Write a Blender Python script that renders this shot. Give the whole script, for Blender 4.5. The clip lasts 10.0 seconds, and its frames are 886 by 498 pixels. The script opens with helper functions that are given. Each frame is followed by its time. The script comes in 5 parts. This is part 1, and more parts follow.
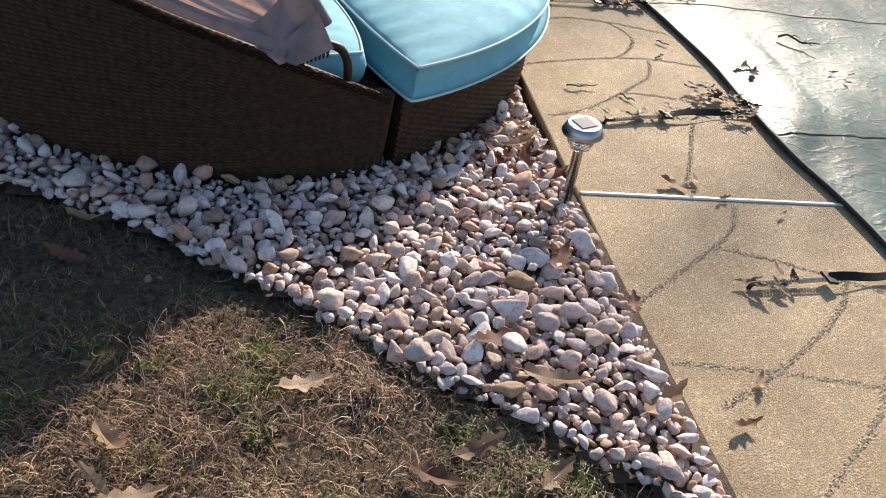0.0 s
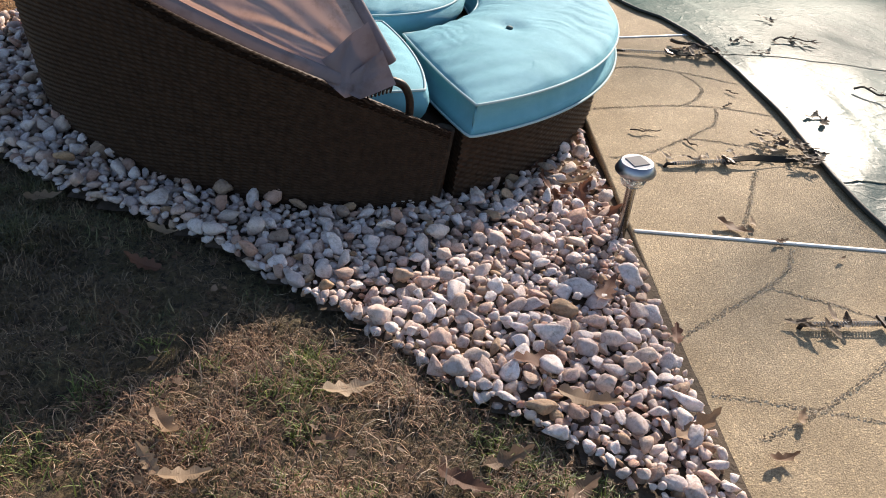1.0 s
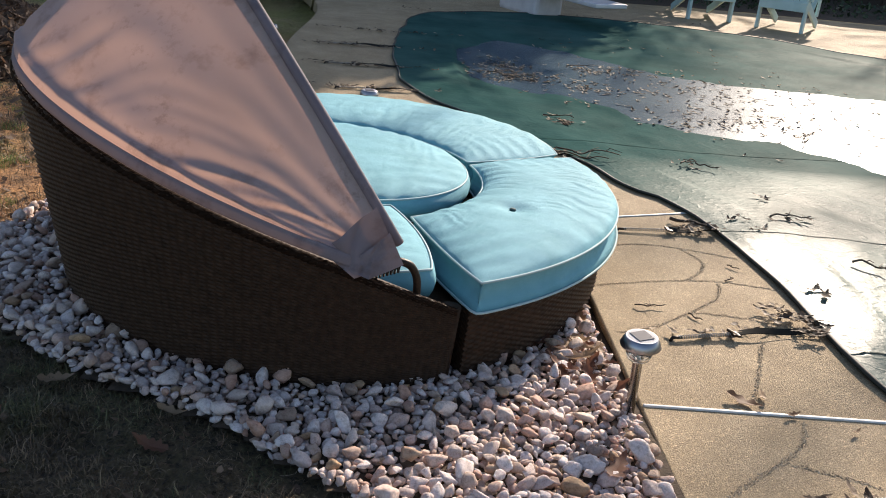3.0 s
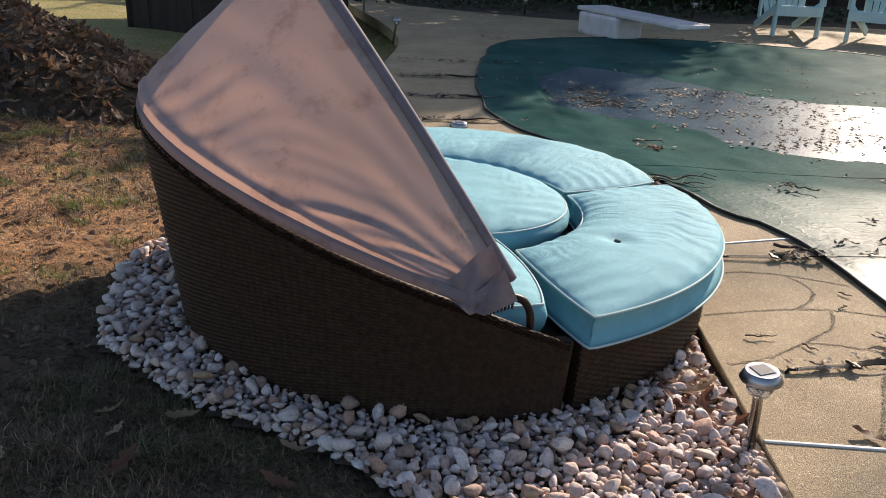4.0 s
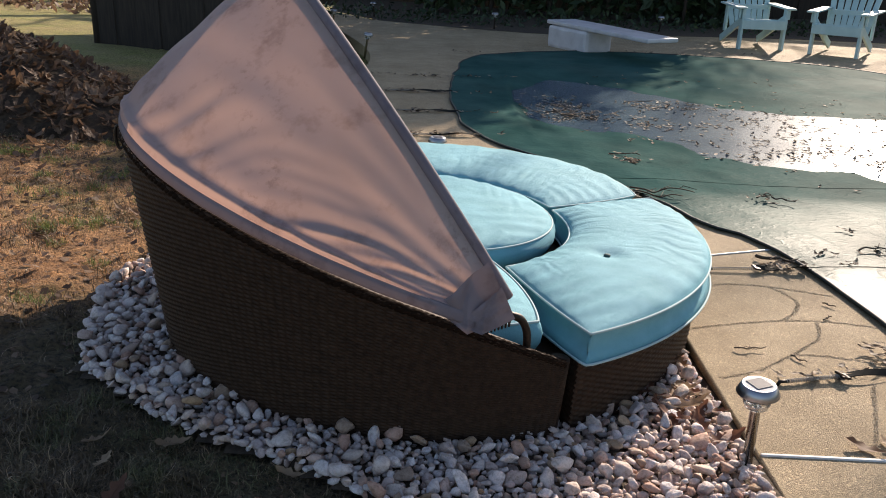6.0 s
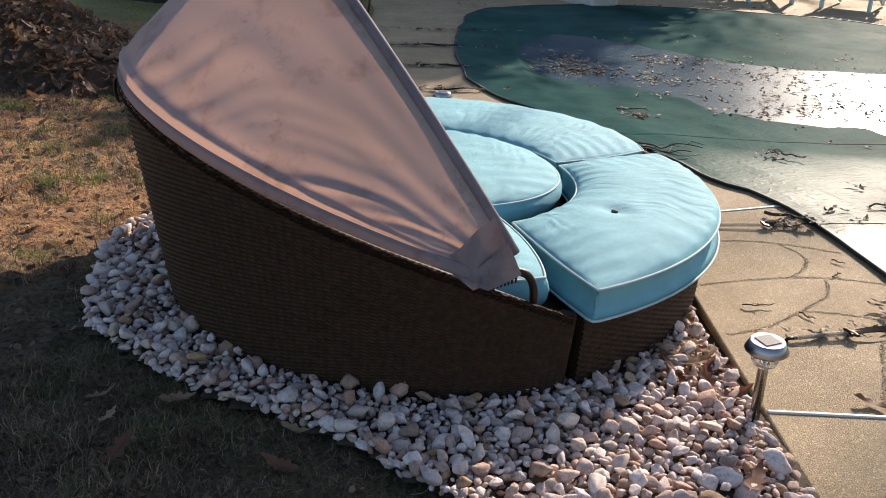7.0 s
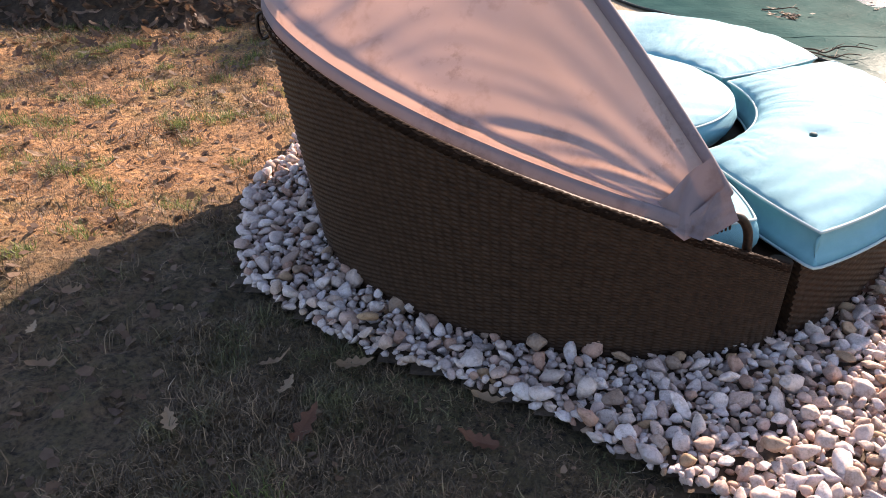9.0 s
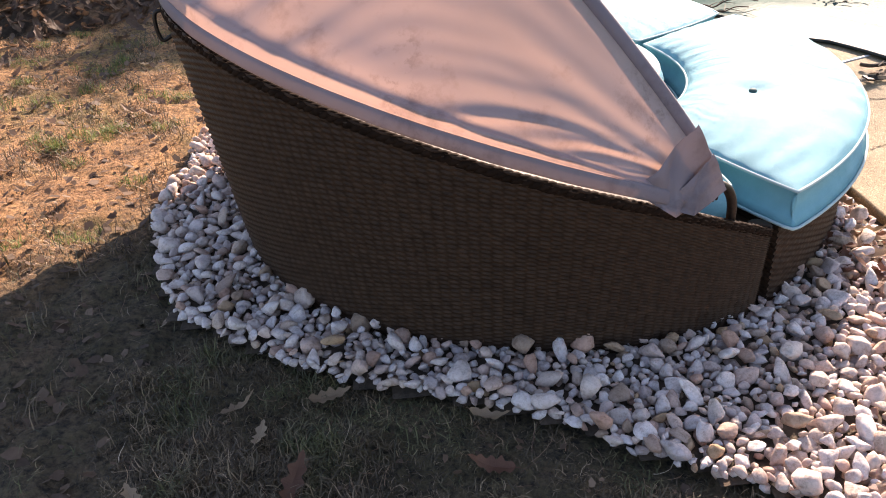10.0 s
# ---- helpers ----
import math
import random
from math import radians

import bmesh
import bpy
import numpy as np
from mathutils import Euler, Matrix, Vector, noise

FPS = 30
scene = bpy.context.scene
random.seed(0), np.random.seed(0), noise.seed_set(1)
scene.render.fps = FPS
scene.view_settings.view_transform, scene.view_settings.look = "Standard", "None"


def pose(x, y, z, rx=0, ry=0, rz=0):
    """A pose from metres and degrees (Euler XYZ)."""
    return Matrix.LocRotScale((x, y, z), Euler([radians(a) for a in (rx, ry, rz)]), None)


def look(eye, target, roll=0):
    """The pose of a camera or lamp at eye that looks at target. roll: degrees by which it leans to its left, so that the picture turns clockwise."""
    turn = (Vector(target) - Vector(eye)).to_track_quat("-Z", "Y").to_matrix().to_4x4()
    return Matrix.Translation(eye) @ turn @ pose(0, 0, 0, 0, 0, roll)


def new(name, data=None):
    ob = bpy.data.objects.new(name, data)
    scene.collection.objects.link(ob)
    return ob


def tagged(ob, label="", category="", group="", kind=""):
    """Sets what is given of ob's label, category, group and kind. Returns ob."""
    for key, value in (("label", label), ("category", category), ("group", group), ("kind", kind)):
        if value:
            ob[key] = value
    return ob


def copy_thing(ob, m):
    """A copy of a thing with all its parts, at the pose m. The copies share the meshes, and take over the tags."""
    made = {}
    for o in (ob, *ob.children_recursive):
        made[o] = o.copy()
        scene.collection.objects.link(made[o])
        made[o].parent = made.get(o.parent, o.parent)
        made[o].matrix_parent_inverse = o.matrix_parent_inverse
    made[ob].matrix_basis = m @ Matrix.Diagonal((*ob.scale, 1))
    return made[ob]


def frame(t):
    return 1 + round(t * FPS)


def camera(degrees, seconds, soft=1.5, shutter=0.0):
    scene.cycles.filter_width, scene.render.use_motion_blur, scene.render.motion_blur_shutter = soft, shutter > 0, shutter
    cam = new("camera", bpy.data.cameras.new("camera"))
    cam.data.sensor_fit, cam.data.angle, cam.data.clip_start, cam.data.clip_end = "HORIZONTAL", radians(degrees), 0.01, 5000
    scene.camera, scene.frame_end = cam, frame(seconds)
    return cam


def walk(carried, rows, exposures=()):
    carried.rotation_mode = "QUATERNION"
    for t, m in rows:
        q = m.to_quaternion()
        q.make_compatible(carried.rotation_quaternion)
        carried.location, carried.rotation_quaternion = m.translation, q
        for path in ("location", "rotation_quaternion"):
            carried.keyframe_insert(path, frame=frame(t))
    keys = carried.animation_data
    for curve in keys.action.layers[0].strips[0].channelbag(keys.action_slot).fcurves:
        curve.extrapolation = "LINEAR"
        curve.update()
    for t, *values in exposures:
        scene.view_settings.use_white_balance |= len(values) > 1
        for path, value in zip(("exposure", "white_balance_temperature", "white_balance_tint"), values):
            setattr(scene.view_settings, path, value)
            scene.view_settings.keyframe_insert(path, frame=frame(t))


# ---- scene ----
cam = camera(56.0, 10.0, 1.0)
PATH = [
    (0, (-0.793, -1.781, 1.226), (-0.391, -0.249, 0.004), 9.6),
    (0.5, (-0.743, -1.82, 1.227), (-0.408, -0.251, 0.032), 9.3),
    (1, (-0.715, -1.905, 1.236), (-0.528, -0.272, 0.096), 7.0),
    (1.5, (-0.693, -1.92, 1.235), (-0.64, -0.235, 0.158), 4.9),
    (2, (-0.695, -1.924, 1.241), (-0.668, -0.222, 0.191), 4.4),
    (2.5, (-0.688, -1.918, 1.244), (-0.589, -0.205, 0.218), 5.2),
    (2.8, (-0.695, -1.935, 1.249), (-0.523, -0.183, 0.300), 5.8),
    (2.9, (-0.704, -1.947, 1.243), (-0.541, -0.145, 0.389), 5.4),
    (3, (-0.706, -1.937, 1.256), (-0.572, -0.098, 0.481), 5.1),
    (3.1, (-0.709, -1.937, 1.275), (-0.626, -0.063, 0.58), 4.5),
    (3.2, (-0.721, -1.938, 1.29), (-0.697, -0.042, 0.653), 4.3),
    (4.3, (-0.839, -1.933, 1.277), (-0.888, -0.08, 0.528), 1.9),
    (4.5, (-0.861, -1.925, 1.284), (-0.893, -0.066, 0.546), 2.3),
    (5, (-0.866, -1.907, 1.281), (-0.891, -0.036, 0.574), 1.9),
    (6.3, (-0.87, -1.905, 1.278), (-0.839, -0.031, 0.581), 2.0),
    (6.5, (-0.863, -1.898, 1.27), (-0.84, -0.033, 0.548), 1.8),
    (7, (-0.872, -1.879, 1.262), (-0.855, -0.042, 0.47), 1.9),
    (7.5, (-0.851, -1.887, 1.25), (-0.699, -0.12, 0.325), 1.5),
    (8, (-0.887, -1.886, 1.221), (-0.658, -0.221, 0.137), 0.8),
    (8.2, (-0.940, -1.876, 1.226), (-0.825, -0.208, 0.133), 0.6),
    (8.5, (-0.984, -1.84, 1.222), (-1.098, -0.15, 0.158), -0.5),
    (8.7, (-1.018, -1.785, 1.245), (-1.217, -0.099, 0.202), -1.8),
    (9, (-1.109, -1.651, 1.242), (-1.305, 0.083, 0.267), -3.1),
    (9.5, (-1.225, -1.52, 1.232), (-1.378, 0.232, 0.279), -2.8),
    (10, (-1.319, -1.467, 1.207), (-1.217, 0.243, 0.176), -5.1),
]
walk(cam, [(t, look(eye, target, roll)) for t, eye, target, roll in PATH],
     [(0.0, 1.05, 6360, 12), (1.0, 0.92, 6420, 12), (2.0, 0.72, 6560, 13), (2.5, 0.78, 6580, 13), (2.8, 0.94, 6540, 13), (3.0, 0.82, 6540, 13), (3.2, 0.68, 6540, 13), (4.5, 0.74, 6620, 14), (5.2, 0.74, 6620, 14), (6.5, 0.74, 6620, 14),
      (7.5, 0.90, 6580, 14), (8.0, 0.62, 6540, 14), (8.2, 0.38, 6540, 14), (8.5, 0.38, 6540, 14), (8.7, 1.02, 6700, 18), (8.8, 1.50, 6850, 21), (9.0, 1.65, 6900, 23), (9.5, 1.12, 6900, 22), (10.0, 1.70, 6980, 22)])

# ---- light ----
SUN_AZ, SUN_EL = 29.8, 24.4          # degrees from +y towards +x, and above the horizon
sky_world = bpy.data.worlds.new("sky")
scene.world = sky_world
sky_world.use_nodes = True
sky_tex = sky_world.node_tree.nodes.new("ShaderNodeTexSky")
sky_tex.sky_type, sky_tex.sun_disc = "NISHITA", False
sky_tex.sun_elevation, sky_tex.sun_rotation = radians(SUN_EL), radians(SUN_AZ)
sky_world.node_tree.links.new(sky_tex.outputs[0], sky_world.node_tree.nodes["Background"].inputs[0])
sky_world.node_tree.nodes["Background"].inputs[1].default_value = 0.100
sun = new("sun", bpy.data.lights.new("sun", "SUN"))
sun.data.energy, sun.data.angle, sun.data.color = 5.0, radians(0.53), (1.0, 0.86, 0.70)
sun_way = Vector((math.sin(radians(SUN_AZ)) * math.cos(radians(SUN_EL)), math.cos(radians(SUN_AZ)) * math.cos(radians(SUN_EL)), math.sin(radians(SUN_EL))))
sun.matrix_world = look(sun_way * 30, (0, 0, 0))


# ---- materials ----
def rgb(c):
    return (*c, 1.0)


class Mat:
    """A small helper round a node material with one principled shader."""

    def __init__(self, name, rough=0.6, metal=0.0):
        self.m = bpy.data.materials.new(name)
        self.m.use_nodes = True
        self.t = self.m.node_tree
        self.b = self.t.nodes["Principled BSDF"]
        self.out = self.t.nodes["Material Output"]
        self.b.inputs["Roughness"].default_value = rough
        self.b.inputs["Metallic"].default_value = metal
        self.co = self.t.nodes.new("ShaderNodeTexCoord").outputs["Object"]

    def node(self, kind, **values):
        n = self.t.nodes.new(kind)
        for k, v in values.items():
            n.inputs[k].default_value = v
        return n

    def link(self, a, b):
        self.t.links.new(a, b)

    def noise(self, scale, detail=4.0, rough=0.6, co=None):
        n = self.node("ShaderNodeTexNoise", Scale=scale, Detail=detail, Roughness=rough)
        self.link(co or self.co, n.inputs["Vector"])
        return n.outputs["Fac"]

    def stretch(self, sx, sy, sz):
        n = self.t.nodes.new("ShaderNodeMapping")
        n.inputs["Scale"].default_value = (sx, sy, sz)
        self.link(self.co, n.inputs["Vector"])
        return n.outputs["Vector"]

    def ramp(self, fac, stops):
        n = self.t.nodes.new("ShaderNodeValToRGB")
        e = n.color_ramp.elements
        while len(e) < len(stops):
            e.new(0.5)
        for el, (p, c) in zip(e, stops):
            el.position, el.color = p, rgb(c) if len(c) == 3 else c
        self.link(fac, n.inputs["Fac"])
        return n.outputs["Color"]

    def mix(self, fac, a, b, how="MIX"):
        n = self.t.nodes.new("ShaderNodeMix")
        n.data_type, n.blend_type = "RGBA", how
        for socket, v in ((n.inputs["Factor"], fac), (n.inputs["A"], a), (n.inputs["B"], b)):
            if isinstance(v, (int, float)):
                socket.default_value = v
            elif isinstance(v, tuple):
                socket.default_value = rgb(v)
            else:
                self.link(v, socket)
        return n.outputs["Result"]

    def base(self, colour):
        if isinstance(colour, tuple):
            self.b.inputs["Base Color"].default_value = rgb(colour)
        else:
            self.link(colour, self.b.inputs["Base Color"])
        return self

    def rough(self, fac, lo, hi):
        n = self.node("ShaderNodeMapRange")
        n.inputs["To Min"].default_value, n.inputs["To Max"].default_value = lo, hi
        self.link(fac, n.inputs["Value"])
        self.link(n.outputs["Result"], self.b.inputs["Roughness"])
        return self

    def bump(self, height, distance, strength=1.0):
        n = self.node("ShaderNodeBump", Strength=strength, Distance=distance)
        self.link(height, n.inputs["Height"])
        self.link(n.outputs["Normal"], self.b.inputs["Normal"])
        return self

    def per_object(self):
        return self.t.nodes.new("ShaderNodeObjectInfo").outputs["Random"]

    def per_island(self):
        return self.t.nodes.new("ShaderNodeNewGeometry").outputs["Random Per Island"]

    def through_light(self, colour, share):
        """Lets a share of the light pass through a thin sheet."""
        tr, mx = self.t.nodes.new("ShaderNodeBsdfTranslucent"), self.t.nodes.new("ShaderNodeMixShader")
        if isinstance(colour, tuple):
            tr.inputs["Color"].default_value = rgb(colour)
        else:
            self.link(colour, tr.inputs["Color"])
        mx.inputs[0].default_value = share
        self.link(self.b.outputs[0], mx.inputs[1])
        self.link(tr.outputs[0], mx.inputs[2])
        self.link(mx.outputs[0], self.out.inputs["Surface"])
        return self


def make_pebble_material(name, joined):
    m = Mat(name, 0.72)
    m.b.inputs["Specular IOR Level"].default_value = 0.3
    pick = m.per_island() if joined else m.per_object()
    stone = m.ramp(pick, [(0.0, (0.48, 0.41, 0.37)), (0.10, (0.76, 0.68, 0.63)), (0.24, (0.80, 0.75, 0.72)), (0.32, (0.56, 0.43, 0.33)), (0.40, (0.76, 0.66, 0.59)), (0.50, (0.64, 0.47, 0.38)), (0.58, (0.50, 0.45, 0.44)),
                          (0.66, (0.80, 0.74, 0.71)), (0.78, (0.72, 0.63, 0.58)), (0.84, (0.56, 0.36, 0.27)), (0.90, (0.38, 0.30, 0.25)), (0.97, (0.46, 0.32, 0.19)), (1.0, (0.84, 0.79, 0.77))])
    k = 1.0 if joined else 0.022           # single stones are modelled one unit wide
    veins = m.ramp(m.noise(48 * k, 7, 0.68), [(0.34, (0.45, 0.36, 0.30)), (0.47, (0.94, 0.91, 0.89)), (0.66, (1.10, 1.09, 1.10))])
    spots = m.ramp(m.noise(200 * k, 4, 0.7), [(0.34, (0.62, 0.58, 0.54)), (0.55, (1, 1, 1))])
    m.b.inputs["Subsurface Weight"].default_value = 0.26
    m.b.inputs["Subsurface Radius"].default_value = (1.0, 0.72, 0.55)
    m.b.inputs["Subsurface Scale"].default_value = 0.012
    stone = m.mix(1.0, stone, (0.98, 0.95, 0.96), "MULTIPLY")
    return m.base(m.mix(0.45, m.mix(0.62, stone, veins, "MULTIPLY"), spots, "MULTIPLY")).bump(m.mix(0.5, m.noise(55 * k, 7, 0.7), m.noise(150 * k, 5, 0.7)), 0.008, 0.8).m


M_PEBBLE, M_PEBBLES = make_pebble_material("river_pebble", False), make_pebble_material("river_pebbles", True)

m = Mat("soil", 0.95)
M_SOIL = m.base(m.ramp(m.noise(40, 6), [(0.3, (0.035, 0.024, 0.016)), (0.7, (0.10, 0.07, 0.045))])).bump(m.noise(120, 5), 0.006, 0.8).m

m = Mat("winter_lawn", 0.95)
shaded_moss = m.ramp(m.noise(5.0, 6), [(0.32, (0.18, 0.125, 0.072)), (0.5, (0.135, 0.107, 0.056)), (0.68, (0.22, 0.15, 0.092))])
sunlit_thatch = m.ramp(m.noise(2.4, 6, 0.65), [(0.34, (0.36, 0.185, 0.085)), (0.5, (0.55, 0.31, 0.145)), (0.6, (0.30, 0.205, 0.085)), (0.7, (0.14, 0.13, 0.04))])
meadow = m.ramp(m.noise(1.4, 5), [(0.35, (0.36, 0.36, 0.11)), (0.65, (0.48, 0.40, 0.18))])
spot = m.t.nodes.new("ShaderNodeSeparateXYZ")
m.link(m.co, spot.inputs[0])


def across_lawn(axis_name, a, b):
    span = m.node("ShaderNodeMapRange")
    span.inputs["From Min"].default_value, span.inputs["From Max"].default_value = a, b
    m.link(spot.outputs[axis_name], span.inputs["Value"])
    return span.outputs["Result"]


# Lawn colour carries the daybed's shadow: dark moss inside, bright thatch beyond.
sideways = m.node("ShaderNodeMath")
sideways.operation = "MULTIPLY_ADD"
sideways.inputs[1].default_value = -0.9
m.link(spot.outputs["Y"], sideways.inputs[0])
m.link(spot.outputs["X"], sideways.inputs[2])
sunlit_side = m.node("ShaderNodeMapRange")
sunlit_side.inputs["From Min"].default_value, sunlit_side.inputs["From Max"].default_value = -2.5, -3.1
m.link(sideways.outputs[0], sunlit_side.inputs["Value"])
lawn = m.mix(sunlit_side.outputs["Result"], shaded_moss, sunlit_thatch)
lawn = m.mix(across_lawn("Y", 6.0, 7.5), lawn, meadow)
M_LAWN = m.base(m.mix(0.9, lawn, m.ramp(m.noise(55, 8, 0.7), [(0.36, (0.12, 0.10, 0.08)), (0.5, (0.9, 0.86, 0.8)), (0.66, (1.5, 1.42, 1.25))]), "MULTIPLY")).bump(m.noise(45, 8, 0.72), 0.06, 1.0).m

m = Mat("grass_blade", 0.6)
old = m.ramp(m.per_island(), [(0.0, (0.05, 0.036, 0.022)), (0.5, (0.125, 0.088, 0.05)), (0.85, (0.22, 0.15, 0.085)), (1.0, (0.42, 0.29, 0.17))])
green = m.ramp(m.per_island(), [(0.0, (0.045, 0.056, 0.018)), (0.6, (0.105, 0.118, 0.036)), (1.0, (0.20, 0.21, 0.065))])
blade = m.mix(m.ramp(m.noise(6.5, 5), [(0.50, (0, 0, 0)), (0.62, (0.7, 0.7, 0.7))]), old, green)
M_BLADE = m.base(blade).through_light(blade, 0.15).m
m = Mat("green_tuft", 0.55)
fresh = m.ramp(m.per_island(), [(0.0, (0.06, 0.085, 0.02)), (0.5, (0.14, 0.185, 0.04)), (1.0, (0.30, 0.34, 0.10))])
M_TUFT = m.base(fresh).through_light(fresh, 0.35).m
m = Mat("dry_straw", 0.6)
straw = m.ramp(m.per_island(), [(0.0, (0.10, 0.048, 0.030)), (0.3, (0.27, 0.14, 0.078)), (0.5, (0.50, 0.32, 0.18)), (0.7, (0.16, 0.08, 0.048)), (0.88, (0.44, 0.26, 0.145)), (1.0, (0.82, 0.64, 0.44))])
M_STRAW = m.base(straw).through_light(straw, 0.08).m

m = Mat("exposed_aggregate", 0.8)
sand = m.ramp(m.noise(5, 5), [(0.3, (0.34, 0.258, 0.155)), (0.7, (0.44, 0.345, 0.222))])
grit = m.ramp(m.noise(230, 4, 0.75), [(0.30, (0.38, 0.34, 0.29)), (0.48, (0.95, 0.95, 0.95)), (0.66, (1.6, 1.55, 1.45))])
speck = m.node("ShaderNodeTexVoronoi", Scale=170.0)
m.link(m.co, speck.inputs["Vector"])
glint = m.ramp(speck.outputs["Color"], [(0.0, (0.42, 0.38, 0.34)), (0.25, (0.85, 0.83, 0.80)), (0.7, (1.05, 1.03, 1.0)), (0.9, (1.75, 1.7, 1.6))])
sand = m.mix(0.55, sand, glint, "MULTIPLY")
stain = m.ramp(m.noise(1.3, 5), [(0.35, (0.72, 0.70, 0.66)), (0.6, (1, 1, 1))])
M_DECK = m.base(m.mix(0.7, m.mix(0.85, sand, grit, "MULTIPLY"), stain, "MULTIPLY")).bump(m.noise(210, 5, 0.7), 0.006, 1.0).m

m = Mat("groove_grit", 0.85)
M_GRIT = m.base(m.ramp(m.per_island(), [(0.0, (0.26, 0.19, 0.11)), (0.5, (0.52, 0.39, 0.25)), (1.0, (0.84, 0.68, 0.46))])).m

m = Mat("white_joint_strip", 0.5)
M_STRIP = m.base(m.ramp(m.noise(30), [(0.3, (0.62, 0.60, 0.56)), (0.7, (0.82, 0.81, 0.79))])).m

m = Mat("wicker", 0.55)
m.b.inputs["Specular IOR Level"].default_value = 0.12
M_WICKER = m.base(m.ramp(m.noise(60, 5), [(0.3, (0.024, 0.0135, 0.0085)), (0.7, (0.060, 0.034, 0.021))])).rough(m.noise(25), 0.42, 0.68).bump(m.noise(400, 2), 0.0006, 0.6).m

m = Mat("rim_wicker", 0.8)
m.b.inputs["Specular IOR Level"].default_value = 0.04
M_RIM = m.base(m.ramp(m.noise(60, 5), [(0.3, (0.010, 0.006, 0.004)), (0.7, (0.026, 0.015, 0.010))])).m

m = Mat("dark_metal", 0.45, 0.7)
M_DARKMETAL = m.base(m.ramp(m.noise(90), [(0.3, (0.015, 0.013, 0.012)), (0.75, (0.055, 0.04, 0.03))])).m

m = Mat("turquoise_canvas", 0.75)
dirt = m.ramp(m.noise(4.5, 6), [(0.3, (0.86, 0.86, 0.84)), (0.65, (1, 1, 1))])
M_CUSHION = m.base(m.mix(0.7, m.ramp(m.noise(9, 4), [(0.3, (0.15, 0.39, 0.475)), (0.7, (0.19, 0.45, 0.54))]), dirt, "MULTIPLY")).bump(m.mix(0.30, m.mix(0.5, m.noise(900, 2), m.noise(14, 4)), m.noise(3.0, 3, 0.5, m.stretch(1.4, 9.0, 2.0))), 0.008, 0.5).m
m.b.inputs["Specular IOR Level"].default_value = 0.25
M_PIPING = Mat("pale_piping", 0.75).base((0.36, 0.50, 0.52)).m
M_BUTTON = Mat("button_cloth", 0.8).base((0.05, 0.09, 0.09)).m

def canvas(name, share, tone=1.0):
    m = Mat(name, 0.85)
    patches = m.ramp(m.noise(3.4, 4), [(0.48, (0, 0, 0)), (0.66, (0.9, 0.9, 0.9))])
    specks = m.ramp(m.noise(30, 6, 0.7), [(0.36, (0.45, 0.41, 0.40)), (0.48, (1, 1, 1))])
    mould = m.mix(patches, (1.0, 1.0, 1.0), specks)
    grime = m.ramp(m.noise(9, 6, 0.65), [(0.30, (0.62, 0.58, 0.57)), (0.46, (1, 1, 1))])
    mould = m.mix(1.0, mould, grime, "MULTIPLY")
    taupe = m.mix(0.85, m.ramp(m.noise(3, 4), [(0.3, (0.25 * tone, 0.214 * tone, 0.242 * tone)), (0.7, (0.315 * tone, 0.272 * tone, 0.306 * tone))]), mould, "MULTIPLY")
    glow = m.mix(0.85, (0.56, 0.33, 0.245), mould, "MULTIPLY")
    return m.base(taupe).bump(m.mix(0.5, m.noise(700, 2), m.noise(45, 3)), 0.0016, 0.4).through_light(glow, share).m


M_CANOPY, M_HEM = canvas("canopy_cloth", 0.31), canvas("canopy_double_cloth", 0.03, 0.64)

m = Mat("brushed_steel", 0.2, 1.0)
M_STEEL = m.base((0.50, 0.475, 0.44)).rough(m.noise(60, 3, co=m.stretch(8, 8, 0.4)), 0.12, 0.3).m
m = Mat("dull_steel", 0.45, 0.8)
M_DULLSTEEL = m.base(m.ramp(m.noise(120), [(0.3, (0.22, 0.21, 0.20)), (0.7, (0.46, 0.45, 0.43))])).m
m = Mat("lamp_cap_steel", 0.3, 1.0)
M_CAP = m.base((0.34, 0.34, 0.37)).rough(m.noise(60, 3), 0.24, 0.38).m
M_CAPTOP = Mat("grey_plastic", 0.6).base((0.36, 0.37, 0.40)).m
m = Mat("solar_panel", 0.5).base((0.12, 0.12, 0.135))
m.b.inputs["Specular IOR Level"].default_value = 0.10
M_PANEL = m.m
m = Mat("clear_plastic", 0.08)
m.base((0.95, 0.96, 0.95))
m.b.inputs["Transmission Weight"].default_value, m.b.inputs["IOR"].default_value = 0.92, 1.25
M_CLEAR = m.m

m = Mat("pool_cover", 0.4)
weave = m.ramp(m.noise(2.0, 6), [(0.3, (0.022, 0.066, 0.062)), (0.7, (0.050, 0.118, 0.108))])
dust = m.ramp(m.noise(0.8, 6, 0.65), [(0.46, (0, 0, 0)), (0.8, (0.14, 0.14, 0.14))])
creases = m.ramp(m.noise(5.5, 3, 0.5, m.stretch(1.0, 1.7, 1.0)), [(0.455, (0, 0, 0)), (0.50, (1, 1, 1)), (0.545, (0, 0, 0))])
M_COVER = m.base(m.mix(dust, weave, (0.24, 0.25, 0.21))).bump(m.mix(0.18, m.mix(0.35, m.noise(24, 6), m.noise(3.0, 5, 0.6, m.stretch(1.0, 2.6, 1.0))), creases), 0.014, 0.30).m
spot = m.t.nodes.new("ShaderNodeSeparateXYZ")
m.link(m.co, spot.inputs[0])
near = m.node("ShaderNodeMapRange")
near.inputs["From Min"].default_value, near.inputs["From Max"].default_value, near.inputs["To Min"].default_value, near.inputs["To Max"].default_value = 0.7, 3.0, 0.33, 0.42
m.link(spot.outputs["Y"], near.inputs["Value"])
rough_by_y = m.node("ShaderNodeMath")
